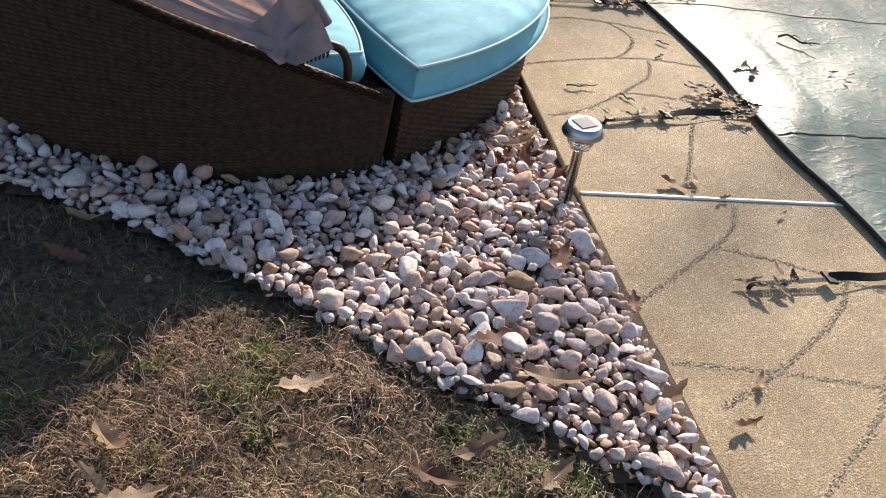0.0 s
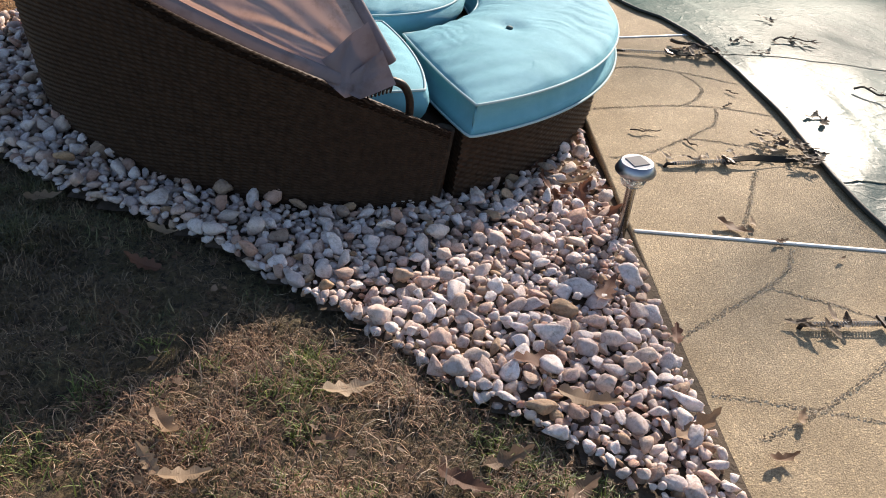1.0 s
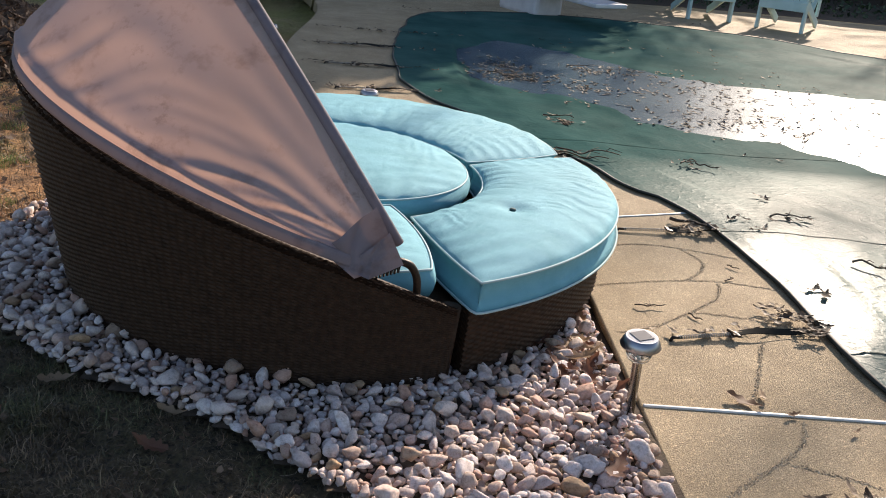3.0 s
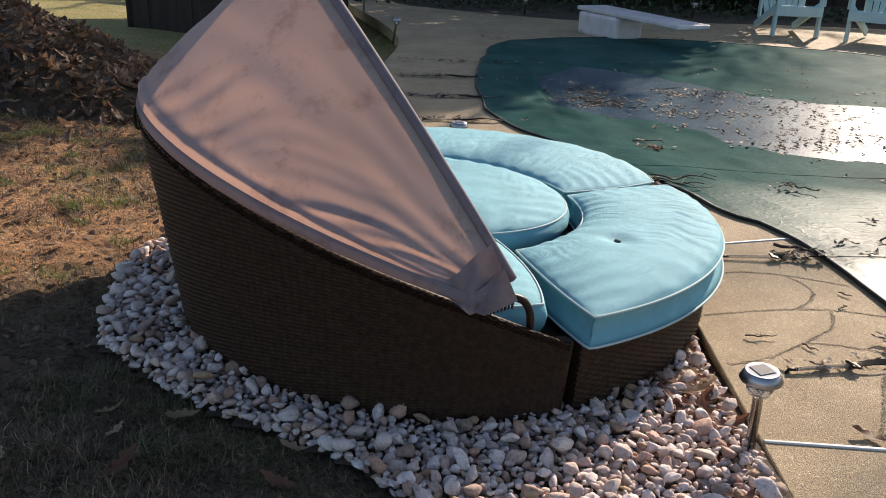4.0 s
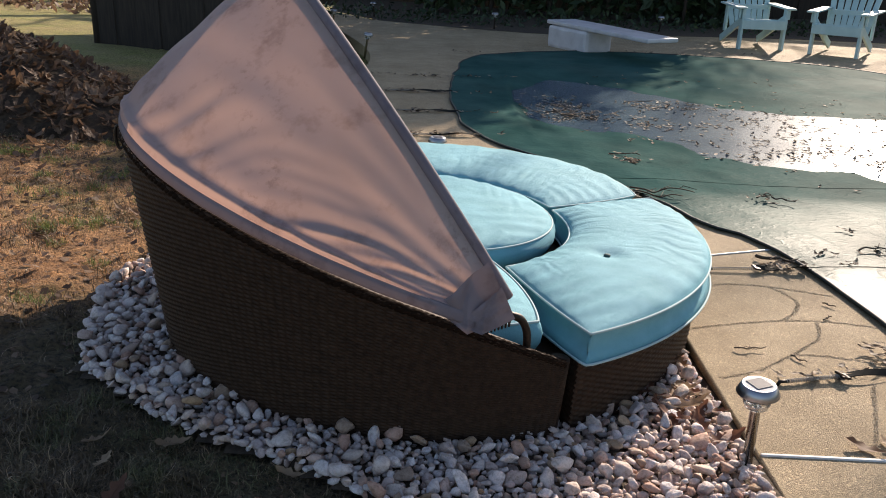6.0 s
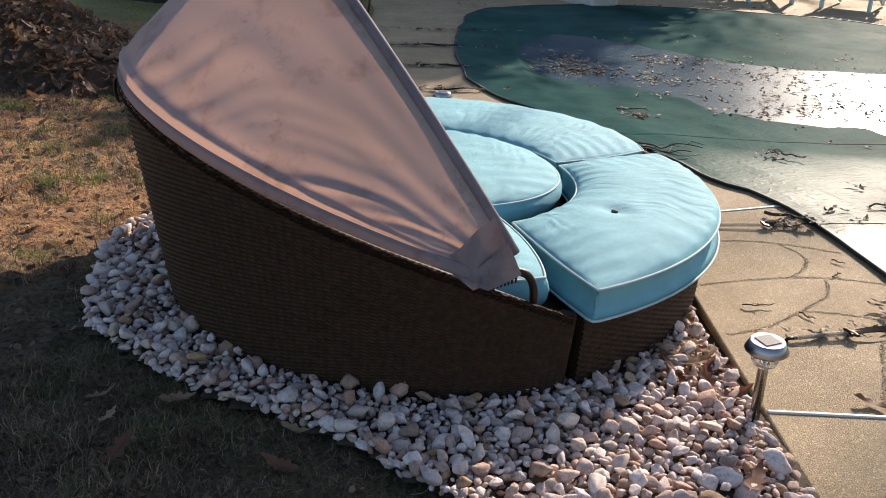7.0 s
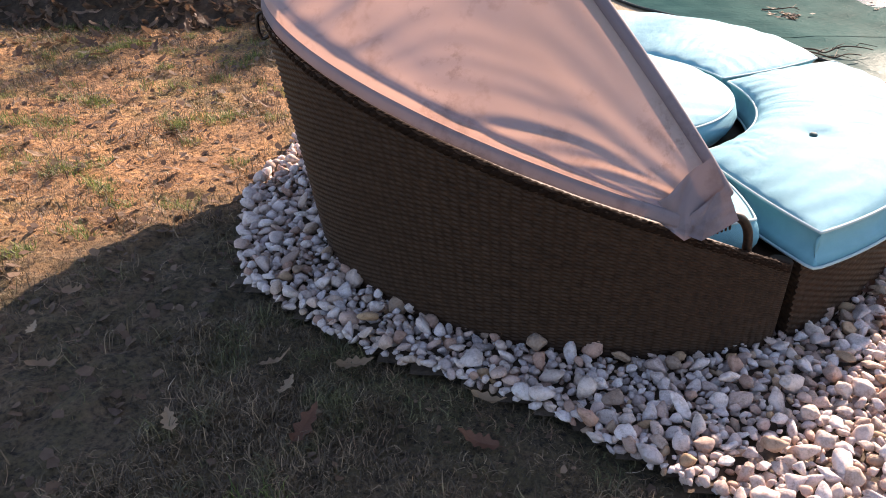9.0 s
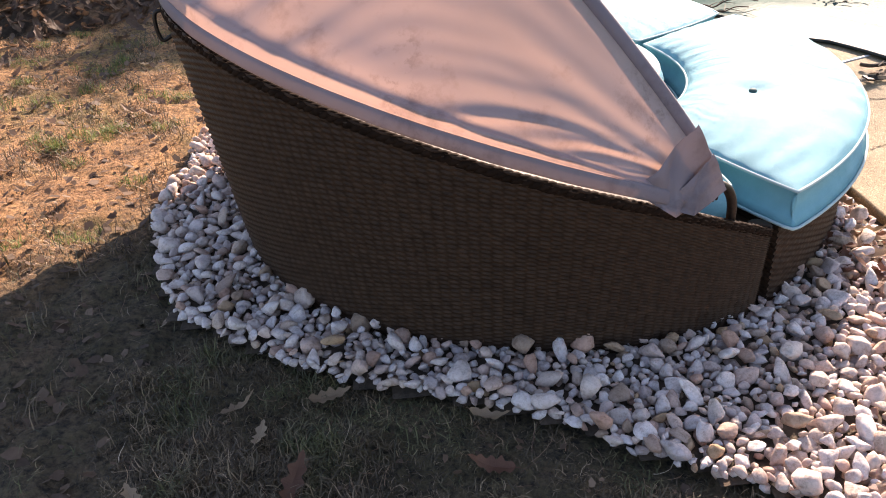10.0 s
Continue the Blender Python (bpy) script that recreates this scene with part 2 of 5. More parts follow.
rough_by_y.operation = "MULTIPLY_ADD"
rough_by_y.inputs[1].default_value = 0.16
m.link(m.noise(1.6, 6), rough_by_y.inputs[0])
m.link(near.outputs["Result"], rough_by_y.inputs[2])
gloss = m.node("ShaderNodeMapRange")
gloss.inputs["To Min"].default_value, gloss.inputs["To Max"].default_value = 0.004, 0.045
m.link(m.noise(0.9, 4), gloss.inputs["Value"])
# Glare is laid in by place: specular level drops as y grows.
glare_fade = m.node("ShaderNodeMapRange")
glare_fade.inputs["From Min"].default_value, glare_fade.inputs["From Max"].default_value, glare_fade.inputs["To Min"].default_value, glare_fade.inputs["To Max"].default_value = 0.5, 2.6, 2.8, 0.08
m.link(spot.outputs["Y"], glare_fade.inputs["Value"])
shine = m.node("ShaderNodeMath")
shine.operation = "MULTIPLY"
m.link(gloss.outputs["Result"], shine.inputs[0])
m.link(glare_fade.outputs["Result"], shine.inputs[1])
m.link(shine.outputs[0], m.b.inputs["Specular IOR Level"])
m.link(rough_by_y.outputs[0], m.b.inputs["Roughness"])
M_HEMSHADE = Mat("cover_hem_shade", 0.6).base((0.012, 0.018, 0.016)).m
m = Mat("puddle_water", 0.24)
# Blue base colour stands in for the sky reflected in the water.
M_PUDDLE = m.base(m.ramp(m.noise(3, 5), [(0.35, (0.04, 0.085, 0.13)), (0.65, (0.07, 0.12, 0.155))])).bump(m.noise(14, 3), 0.002, 0.12).m
m.b.inputs["IOR"].default_value = 1.33

def leaf_material(name, stops, joined=False):
    lm = Mat(name, 0.65)
    pick = lm.per_island() if joined else lm.per_object()
    tone = lm.mix(0.6, lm.ramp(pick, stops), lm.ramp(lm.noise(70, 5), [(0.3, (0.6, 0.55, 0.5)), (0.65, (1.05, 1.05, 1.05))]), "MULTIPLY")
    return lm.base(tone).through_light(tone, 0.38).m

M_LEAF = leaf_material("oak_leaf_tan", [(0.0, (0.30, 0.19, 0.11)), (0.4, (0.46, 0.33, 0.21)), (0.7, (0.22, 0.13, 0.075)), (1.0, (0.56, 0.43, 0.29))])
M_LEAFRED = leaf_material("oak_leaf_red", [(0.0, (0.13, 0.06, 0.035)), (1.0, (0.22, 0.10, 0.06))])
M_LITTER = leaf_material("leaf_litter", [(0.0, (0.09, 0.055, 0.035)), (0.4, (0.19, 0.115, 0.07)), (0.75, (0.12, 0.075, 0.05)), (1.0, (0.34, 0.23, 0.15))], True)
M_DEBRIS = leaf_material("wet_debris", [(0.0, (0.04, 0.028, 0.02)), (0.4, (0.12, 0.085, 0.055)), (0.7, (0.30, 0.22, 0.15)), (1.0, (0.50, 0.41, 0.31))], True)
m = Mat("twig_bark", 0.85)
M_TWIG = m.base(m.ramp(m.noise(90), [(0.3, (0.035, 0.022, 0.014)), (0.7, (0.11, 0.075, 0.05))])).m
m = Mat("black_webbing", 0.85).base((0.02, 0.02, 0.018))
m.b.inputs["Specular IOR Level"].default_value = 0.1
M_WEBBING = m.m

m = Mat("mint_paint", 0.45)
M_MINT = m.base(m.ramp(m.noise(7, 4), [(0.3, (0.36, 0.52, 0.53)), (0.7, (0.46, 0.62, 0.62))])).m
m = Mat("white_gelcoat", 0.4)
M_WHITE = m.base(m.ramp(m.noise(5, 5), [(0.3, (0.50, 0.48, 0.50)), (0.7, (0.68, 0.66, 0.68))])).m
m = Mat("dark_boards", 0.85)
M_BOARDS = m.base(m.ramp(m.noise(6, 5, co=m.stretch(6, 6, 0.5)), [(0.3, (0.018, 0.013, 0.010)), (0.7, (0.05, 0.036, 0.026))])).m
m = Mat("weathered_rail", 0.8)
M_RAIL = m.base(m.ramp(m.noise(12), [(0.3, (0.25, 0.21, 0.17)), (0.7, (0.42, 0.37, 0.31))])).m
m = Mat("bark", 0.9)
M_BARK = m.base(m.ramp(m.noise(14, 6, co=m.stretch(4, 4, 0.7)), [(0.3, (0.03, 0.024, 0.019)), (0.7, (0.10, 0.08, 0.065))])).bump(m.noise(20, 6, co=m.stretch(4, 4, 0.6)), 0.03, 0.9).m
m = Mat("evergreen", 0.6)
M_EVERGREEN = m.base(m.ramp(m.per_island(), [(0.0, (0.012, 0.026, 0.010)), (0.7, (0.03, 0.055, 0.018)), (1.0, (0.055, 0.08, 0.03))])).m


# ---- building helpers ----
def thing(name, label, category, group="", kind="", at=None):
    ob = new(name)
    ob.empty_display_size = 0.1
    if at is not None:
        ob.matrix_world = at
    return tagged(ob, label, category, group, kind)


def link_mesh(name, me, material, parent=None, label="", smooth=True):
    if me.materials:
        me.materials[0] = material
    else:
        me.materials.append(material)
    if smooth:
        me.polygons.foreach_set("use_smooth", [True] * len(me.polygons))
    ob = new(name, me)
    if parent is not None:
        ob.parent = parent
    if label:
        ob["label"] = label
    return ob


def part(name, bm, material, parent=None, label="", smooth=True):
    me = bpy.data.meshes.new(name)
    bmesh.ops.recalc_face_normals(bm, faces=bm.faces)
    bm.to_mesh(me)
    bm.free()
    return link_mesh(name, me, material, parent, label, smooth)


def raw(name, verts, faces, material, parent=None, label="", smooth=True):
    me = bpy.data.meshes.new(name)
    me.from_pydata([tuple(v) for v in verts], [], [tuple(f) for f in faces])
    me.update()
    return link_mesh(name, me, material, parent, label, smooth)


def box(bm, size, m, bevel=0.0):
    made = bmesh.ops.create_cube(bm, size=1.0, matrix=m @ Matrix.Diagonal((*size, 1)))
    if bevel:
        edges = list({e for v in made["verts"] for e in v.link_edges})
        bmesh.ops.bevel(bm, geom=edges, offset=bevel, segments=2, profile=0.5, affect="EDGES")


def tube_data(points, radii, sides=10, closed=False):
    """Vertices and faces of a tube along points; radii is one number or one for each point."""
    pts = [Vector(p) for p in points]
    n = len(pts)
    rs = [radii] * n if isinstance(radii, (int, float)) else list(radii)
    verts, faces, side = [], [], None
    for i, p in enumerate(pts):
        a, b = (pts[i - 1] if i or closed else p), (pts[(i + 1) % n] if i < n - 1 or closed else p)
        way = (b - a).normalized()
        if side is None:
            side = way.orthogonal().normalized()
        side = (side - way * side.dot(way)).normalized()
        other = way.cross(side)
        for k in range(sides):
            t = 2 * math.pi * k / sides
            verts.append(p + (side * math.cos(t) + other * math.sin(t)) * rs[i])
    for i in range(n if closed else n - 1):
        for k in range(sides):
            j, l = (i + 1) % n, (k + 1) % sides
            faces.append((i * sides + k, i * sides + l, j * sides + l, j * sides + k))
    if not closed:
        faces.append(tuple(range(sides))[::-1])
        faces.append(tuple((n - 1) * sides + k for k in range(sides)))
    return verts, faces


def tube(name, points, radii, material, parent=None, sides=10, closed=False, label=""):
    return raw(name, *tube_data(points, radii, sides, closed), material, parent, label)


def lathe(profile, steps=32, centre=(0, 0, 0)):
    """A turned shape: (radius, height) pairs, as vertices and faces."""
    verts, faces = [], []
    for r, z in profile:
        for k in range(steps):
            t = 2 * math.pi * k / steps
            verts.append((centre[0] + r * math.cos(t), centre[1] + r * math.sin(t), centre[2] + z))
    for i in range(len(profile) - 1):
        for k in range(steps):
            l = (k + 1) % steps
            faces.append((i * steps + k, i * steps + l, (i + 1) * steps + l, (i + 1) * steps + k))
    faces.append(tuple(range(steps))[::-1])
    faces.append(tuple((len(profile) - 1) * steps + k for k in range(steps)))
    return verts, faces


def smooth_line(points, per=10, closed=False):
    """A Catmull-Rom line through points."""
    pts = [Vector(p) for p in points]
    n, out = len(pts), []
    for i in range(n if closed else n - 1):
        if closed:
            p0, p1, p2, p3 = pts[i - 1], pts[i], pts[(i + 1) % n], pts[(i + 2) % n]
        else:
            p0, p1, p2, p3 = pts[max(i - 1, 0)], pts[i], pts[i + 1], pts[min(i + 2, n - 1)]
        for k in range(per):
            t = k / per
            out.append(0.5 * (2 * p1 + (p2 - p0) * t + (2 * p0 - 5 * p1 + 4 * p2 - p3) * t * t + (3 * p1 - p0 - 3 * p2 + p3) * t ** 3))
    if not closed:
        out.append(pts[-1])
    return out


def inside(x, y, poly):
    hit = False
    for i in range(len(poly)):
        (x1, y1), (x2, y2) = poly[i - 1][:2], poly[i][:2]
        if (y1 > y) != (y2 > y) and x < (x2 - x1) * (y - y1) / (y2 - y1) + x1:
            hit = not hit
    return hit


# ---- ground ----
SLOPE_X, SLOPE_Y, DROP = -0.06, -0.045, -0.015


def yard(x, y):
    """Height of the yard beside the deck, which falls towards the pool."""
    p = SLOPE_X * x + SLOPE_Y * y + DROP
    return 0.35 * math.tanh(p / 0.35)


# outline of the gravel bed round the daybed
BED_C = (-0.96, 0.72)


def bed_reach(x, y):
    """How far a spot lies inside the outer line of the gravel, in metres; below nought outside."""
    wob = 0.03 * noise.noise((x * 3.3, y * 3.3, 9.0)) + 0.015 * noise.noise((x * 11, y * 11, 2.0))
    bx, by = x - BED_C[0], y - BED_C[1]
    turn = (math.degrees(math.atan2(by, bx)) + 360) % 360
    ring = 0.955 + 0.16 * min(max((245 - turn) / 90, 0), 1.2) - math.hypot(bx, by)
    # straight line of the lawn's edge towards the deck
    wedge = ((x + 0.155) * 0.60 + (y + 0.973) * 0.80) if x > -1.25 else -1
    if y > BED_C[1] + 0.2:
        wedge = 1.30 - math.hypot(x + 0.7, y - 1.3)
    return max(ring, wedge) + wob


def lawn_height(x, y):
    """The lumpy turf: the yard's slope, clumps the size of a fist, flat under the gravel."""
    out = min(max(-bed_reach(x, y) * 14.0, 0.0), 1.0) if -2.6 < x < 0.2 and -1.6 < y < 2.4 else 1.0
    if abs(x) > 9 or abs(y) > 9:
        return yard(x, y) - 0.01
    lump = 0.017 * noise.noise((x * 3.6, y * 3.6, 0)) + 0.020 * noise.noise((x * 9, y * 9, 4)) + 0.016 * noise.noise((x * 19, y * 19, 7))
    return yard(x, y) - 0.014 + out * (0.012 + lump)


# edge of the deck against gravel, lawn and beds, seen from above, from the near end round to the far end
DECK_EDGE = [Vector((0.03, -6, 0)), Vector((0.03, -2, 0)), Vector((0.03, 0, 0))] + smooth_line(
    [(0.03, 1.0, 0), (0.0, 1.6, 0), (-0.3, 2.5, 0), (-1.0, 3.2, 0), (-1.55, 4.2, 0), (-1.67, 5.5, 0), (-1.62, 7.2, 0), (-1.7, 8.2, 0), (-1.95, 9.3, 0), (-2.45, 10.9, 0), (-3.4, 13.6, 0), (-4.6, 16.0, 0)], 6)
DECK_FAR = smooth_line([(-3.9, 16.0, 0), (-3.1, 14.2, 0), (-2.05, 12.4, 0), (-1.5, 11.9, 0), (-0.1, 11.1, 0), (0.95, 10.8, 0), (2.6, 11.1, 0), (5.2, 11.1, 0), (9.0, 10.2, 0), (13.0, 7.0, 0), (14.0, 0, 0), (13.0, -6.0, 0)], 5)
COVER_EDGE = smooth_line([(0.86, -2.4, 0), (0.84, -0.3, 0), (0.785, 0.3, 0), (0.78, 0.95, 0), (0.66, 1.66, 0), (0.33, 2.28, 0), (0.1, 2.70, 0), (-0.22, 3.2, 0), (-0.55, 3.75, 0), (-0.70, 4.5, 0), (-0.74, 5.8, 0),
                          (-0.62, 7.3, 0), (-0.28, 8.15, 0), (0.9, 8.75, 0), (2.5, 8.6, 0), (3.6, 8.15, 0), (4.4, 7.3, 0), (6.2, 5.6, 0), (8.2, 3.6, 0), (9.0, 0.5, 0), (7.5, -2.4, 0), (4.0, -3.6, 0)], 8, True)
COVER_MID = Vector((3.0, 2.6, 0))
DECK_POLY = [(p.x, p.y) for p in DECK_EDGE + DECK_FAR]

# lawn and earth: one sheet out to the horizon, finer near by; it dips under the deck and the pool
xs = sorted({round(v, 3) for v in np.concatenate([np.arange(-4.5, 0.2, 0.035), np.arange(0.2, 1.01, 0.08), np.arange(-16, 16.1, 0.6), np.array([-400, -180, -90, -45, -28, 28, 45, 90, 180, 400])])})
ys = sorted({round(v, 3) for v in np.concatenate([np.arange(-1.6, 3.4, 0.035), np.arange(-2.6, 5.01, 0.08), np.arange(-16, 20.1, 0.6), np.array([-400, -180, -90, -45, -28, 28, 45, 90, 180, 400])])})
verts, faces = [], []
for y in ys:
    for x in xs:
        if not (x < -0.15 and y < 1.9 or x < -2.1 and y < 8.0) and (inside(x - 0.10, y, DECK_POLY) or inside(x + 0.02, y, DECK_POLY)):
            z = -0.9 if inside(x - 0.5, y, DECK_POLY) and inside(x - 0.7, y - 0.5, DECK_POLY) else -0.16
        else:
            z = lawn_height(x, y)
        verts.append((x, y, z))
nx = len(xs)
for j in range(len(ys) - 1):
    for i in range(nx - 1):
        faces.append((j * nx + i, j * nx + i + 1, (j + 1) * nx + i + 1, (j + 1) * nx + i))
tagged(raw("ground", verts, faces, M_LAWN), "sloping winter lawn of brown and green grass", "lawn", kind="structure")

# pool deck: a slab with the pool cut out
bm = bmesh.new()
outer = [bm.verts.new((p.x, p.y, 0)) for p in DECK_EDGE + DECK_FAR]
hole = [bm.verts.new(tuple(COVER_MID + (Vector((p.x, p.y, 0)) - COVER_MID) * 0.88)) for p in COVER_EDGE]
edges = [bm.edges.new((ring[i - 1], ring[i])) for ring in (outer, hole) for i in range(len(ring))]
bmesh.ops.triangle_fill(bm, use_beauty=True, edges=edges)
bad = [f for f in bm.faces if inside(f.calc_center_median().x, f.calc_center_median().y, [v.co[:2] for v in hole])]
bmesh.ops.delete(bm, geom=bad, context="FACES_ONLY")
made = bmesh.ops.extrude_face_region(bm, geom=list(bm.faces))
bmesh.ops.translate(bm, verts=[v for v in made["geom"] if isinstance(v, bmesh.types.BMVert)], vec=(0, 0, -0.14))
deck = tagged(part("pool_deck", bm, M_DECK, smooth=False), "tan exposed-aggregate concrete pool deck with curved grooves", "pool deck", kind="structure")
tube("deck_edge", [(p.x + 0.004, p.y, -0.010) for p in DECK_EDGE], 0.011, M_DECK, deck, 8, label="rounded concrete slab edge")

# white strips in the slab joints
for a, b in (((0.032, 0.007), (0.84, -0.025)), ((-0.02, 1.43), (0.70, 1.655))):
    bm = bmesh.new()
    d = Vector((b[0] - a[0], b[1] - a[1], 0))
    box(bm, (d.length, 0.0105, 0.012), pose((a[0] + b[0]) / 2, (a[1] + b[1]) / 2, -0.001, 0, 0, math.degrees(math.atan2(d.y, d.x))), 0.002)
    part("joint_strip", bm, M_STRIP, deck, "white plastic joint strip")

# curved grooves of coarse grit in the slabs
rng = np.random.default_rng(5)
GROOVES = [[(0.03, -0.45), (0.22, -0.31), (0.40, -0.17), (0.48, -0.04)], [(0.36, 0.04), (0.45, 0.22), (0.54, 0.42)], [(0.34, -0.23), (0.48, -0.28), (0.62, -0.35), (0.84, -0.47)],
           [(0.05, -0.63), (0.28, -0.665), (0.52, -0.72), (0.84, -0.83)], [(0.64, -0.36), (0.54, -0.49), (0.30, -0.66), (0.12, -0.76)], [(0.84, -0.44), (0.56, -0.68), (0.46, -0.80), (0.22, -0.99)],
           [(0.03, 0.78), (0.28, 0.85), (0.54, 0.885), (0.80, 0.83)], [(0.5, 1.19), (0.55, 1.08), (0.52, 0.98), (0.44, 0.89)], [(0.06, 0.43), (0.20, 0.49), (0.36, 0.61), (0.50, 0.74), (0.55, 0.87)],
           [(0.36, 0.61), (0.52, 0.59), (0.74, 0.52)], [(0.03, 1.04), (0.25, 1.20), (0.46, 1.21), (0.72, 1.12)]]
gv, gf = [], []
for g in GROOVES:
    line = smooth_line([(x, y, 0) for x, y in g], 30)
    for a, b in zip(line, line[1:]):
        for _ in range(max(2, int((b - a).length * 640))):
            p, r = a.lerp(b, rng.random()) + Vector((*rng.uniform(-0.0075, 0.0075, 2), 0)), rng.uniform(0.0013, 0.0030)
            o, spin = len(gv), rng.uniform(0, 6.28)
            for k in range(5):
                t = spin + k * 1.2566
                gv.append((p.x + r * 1.2 * math.cos(t), p.y + r * 1.2 * math.sin(t), 0.0004))
            gv.append((p.x, p.y, 0.0004 + r * 0.85))
            gf += [(o + k, o + (k + 1) % 5, o + 5) for k in range(5)]
grit = raw("groove_grit", gv, gf, M_GRIT, deck, "coarse brown grit in the curved grooves", False)
grit["kind"] = "stuff"


# ---- daybed: everything in its own slightly leaning frame ----
UP = Vector((0.06, 0.045, 1.0)).normalized()
SIDE = (Vector((1, 0, 0)) - UP * UP.x).normalized()
BED = Matrix.Translation((-0.96, 0.72, yard(-0.96, 0.72))) @ Matrix((SIDE, UP.cross(SIDE), UP)).transposed().to_4x4()
BACK = -165.0                         # the way the back of the sofa faces, in degrees in the bed's frame
SPAN = 107.4                          # half the angle that the shell goes round


def shell_radius(h, angle=BACK):
    """The shell flares upwards; its unseen far side bulges, added to widen the shadow."""
    f = min(max((-angle - 188.0) / 26.0, 0.0), 1.0)
    e = min(max((abs(angle - BACK) - 62.0) / 42.0, 0.0), 1.0)      # the ends stand almost upright
    e = e * e * (3 - 2 * e)
    return 0.772 + 0.036 * e + (0.20 - 0.15 * e) * h + 0.15 * f * f * (3 - 2 * f)


def rim_height(angle):
    return 0.685 - 0.405 * (min(abs(angle - BACK), SPAN) / 102.0) ** 1.5


def polar(angle, r, h):
    return Vector((r * math.cos(radians(angle)), r * math.sin(radians(angle)), h))


def woven(name, point, length, height_at, parent, stake=0.023, row=0.0076, amp=0.0021, label=""):
    """Basket work: point(s, h) places it, s in metres along it and h up; strands pass before and behind upright stakes."""
    nu = int(length / stake) * 4
    rows = int(max(height_at(length * i / 40) for i in range(41)) / row)
    nv = rows * 3
    verts, faces = [], []
    for i in range(nu + 1):
        s = length * i / nu
        top = height_at(s)
        for j in range(nv + 1):
            f = j / nv
            r, within = divmod(j, 3)
            swing = math.cos(math.pi * s / stake + math.pi * r)
            shape = (0.60, 1.0, 1.0)[within]
            off = amp * (1.25 * swing * (1 + 0.7 * noise.noise((s * 6, r * 0.9, 5.0))) + 0.3) * shape - amp * 0.8 * (1 - shape) + 0.0016 * noise.noise((s * 14, f * 22, 3.0))
            p, out = point(s, f * top)
            verts.append(p + out * off)
    for i in range(nu):
        for j in range(nv):
            a = i * (nv + 1) + j
            faces.append((a, a + nv + 1, a + nv + 2, a + 1))
    return raw(name, verts, faces, M_WICKER, parent, label)


sofa = thing("daybed_sofa", "dark brown wicker daybed back with a folding taupe canopy", "daybed", "round daybed set", at=BED)


def shell_point(s, h):
    a = BACK - SPAN + 2 * SPAN * s / SHELL_LENGTH
    return polar(a, shell_radius(h, a), h - 0.01), polar(a, 1, 0)


SHELL_LENGTH = 2 * radians(SPAN) * 0.84
woven("shell", shell_point, SHELL_LENGTH, lambda s: rim_height(BACK - SPAN + 2 * SPAN * s / SHELL_LENGTH), sofa)
# inner face of the shell, its ends and its rim
verts, faces = [], []
STEPS = 80
for i in range(STEPS + 1):
    a = BACK - SPAN + 2 * SPAN * i / STEPS
    h = rim_height(a)
    verts += [polar(a, shell_radius(0, a) - 0.012, -0.01), polar(a, shell_radius(h, a) - 0.012, h - 0.02), polar(a, shell_radius(h, a) - 0.055, h - 0.02), polar(a, shell_radius(0, a) - 0.055, -0.01)]
    if i:
        o = 4 * i
        faces += [(o - 3, o + 1, o + 2, o - 2), (o - 2, o + 2, o + 3, o - 1), (o - 4, o, o + 1, o - 3)]
faces += [(0, 1, 2, 3), (4 * STEPS + 3, 4 * STEPS + 2, 4 * STEPS + 1, 4 * STEPS)]
raw("inner_wall", verts, faces, M_WICKER, sofa, smooth=False)
rim = []
for i in range(STEPS * 6 + 1):
    a = BACK - SPAN + 2 * SPAN * i / (STEPS * 6)
    h = rim_height(a)
    rim.append(polar(a, shell_radius(h, a) - 0.009, h - 0.016))
rv, rf = [], []
for strand in range(3):
    pts = []
    for i, p in enumerate(rim):
        t = i * 0.85 + strand * 2.094
        pts.append(p + Vector((p.x, p.y, 0)).normalized() * (0.005 * math.cos(t)) + Vector((0, 0, 0.005 * math.sin(t) - 0.006)))
    v, f = tube_data(pts, 0.0085, 6)
    rf += [tuple(k + len(rv) for k in q) for q in f]
    rv += v
raw("rim_braid", rv, rf, M_RIM, sofa, "plaited dark wicker rim")
# dark upright post that closes the end of the shell
for a in (BACK - SPAN, BACK + SPAN):
    tube("end_post", [polar(a, shell_radius(0, a) - 0.03, -0.02), polar(a, shell_radius(0.24, a) - 0.03, 0.235)], 0.027, M_WICKER, sofa, 12)
# seat inside the shell
verts, faces = lathe([(0.745, 0.0), (0.745, 0.20)], 48)
raw("seat_base", verts, faces, M_WICKER, sofa, smooth=False)

# canopy: cloth between a hoop that pivots on the shell's ends and the rim
HOOP_REACH, HOOP_LIFT, HOOP_Z, HOOP_POW = 0.917, radians(55.0), 0.417, 1.22
axis = polar(BACK + 180, 1, 0)
across = Vector((-axis.y, axis.x, 0))


def hoop(s):
    t = math.pi * s
    c, sn = math.cos(t), math.sin(t)
    c, sn = math.copysign(abs(c) ** HOOP_POW, c), sn ** HOOP_POW
    return axis * 0.061 - across * 0.772 * c - axis * (math.cos(HOOP_LIFT) * HOOP_REACH * sn) + Vector((0, 0, HOOP_Z + math.sin(HOOP_LIFT) * HOOP_REACH * sn))


def hem(s):
    a = BACK + 85 - 170 * s
    h = rim_height(a)
    return polar(a, shell_radius(h, a) - 0.006, h + 0.027)


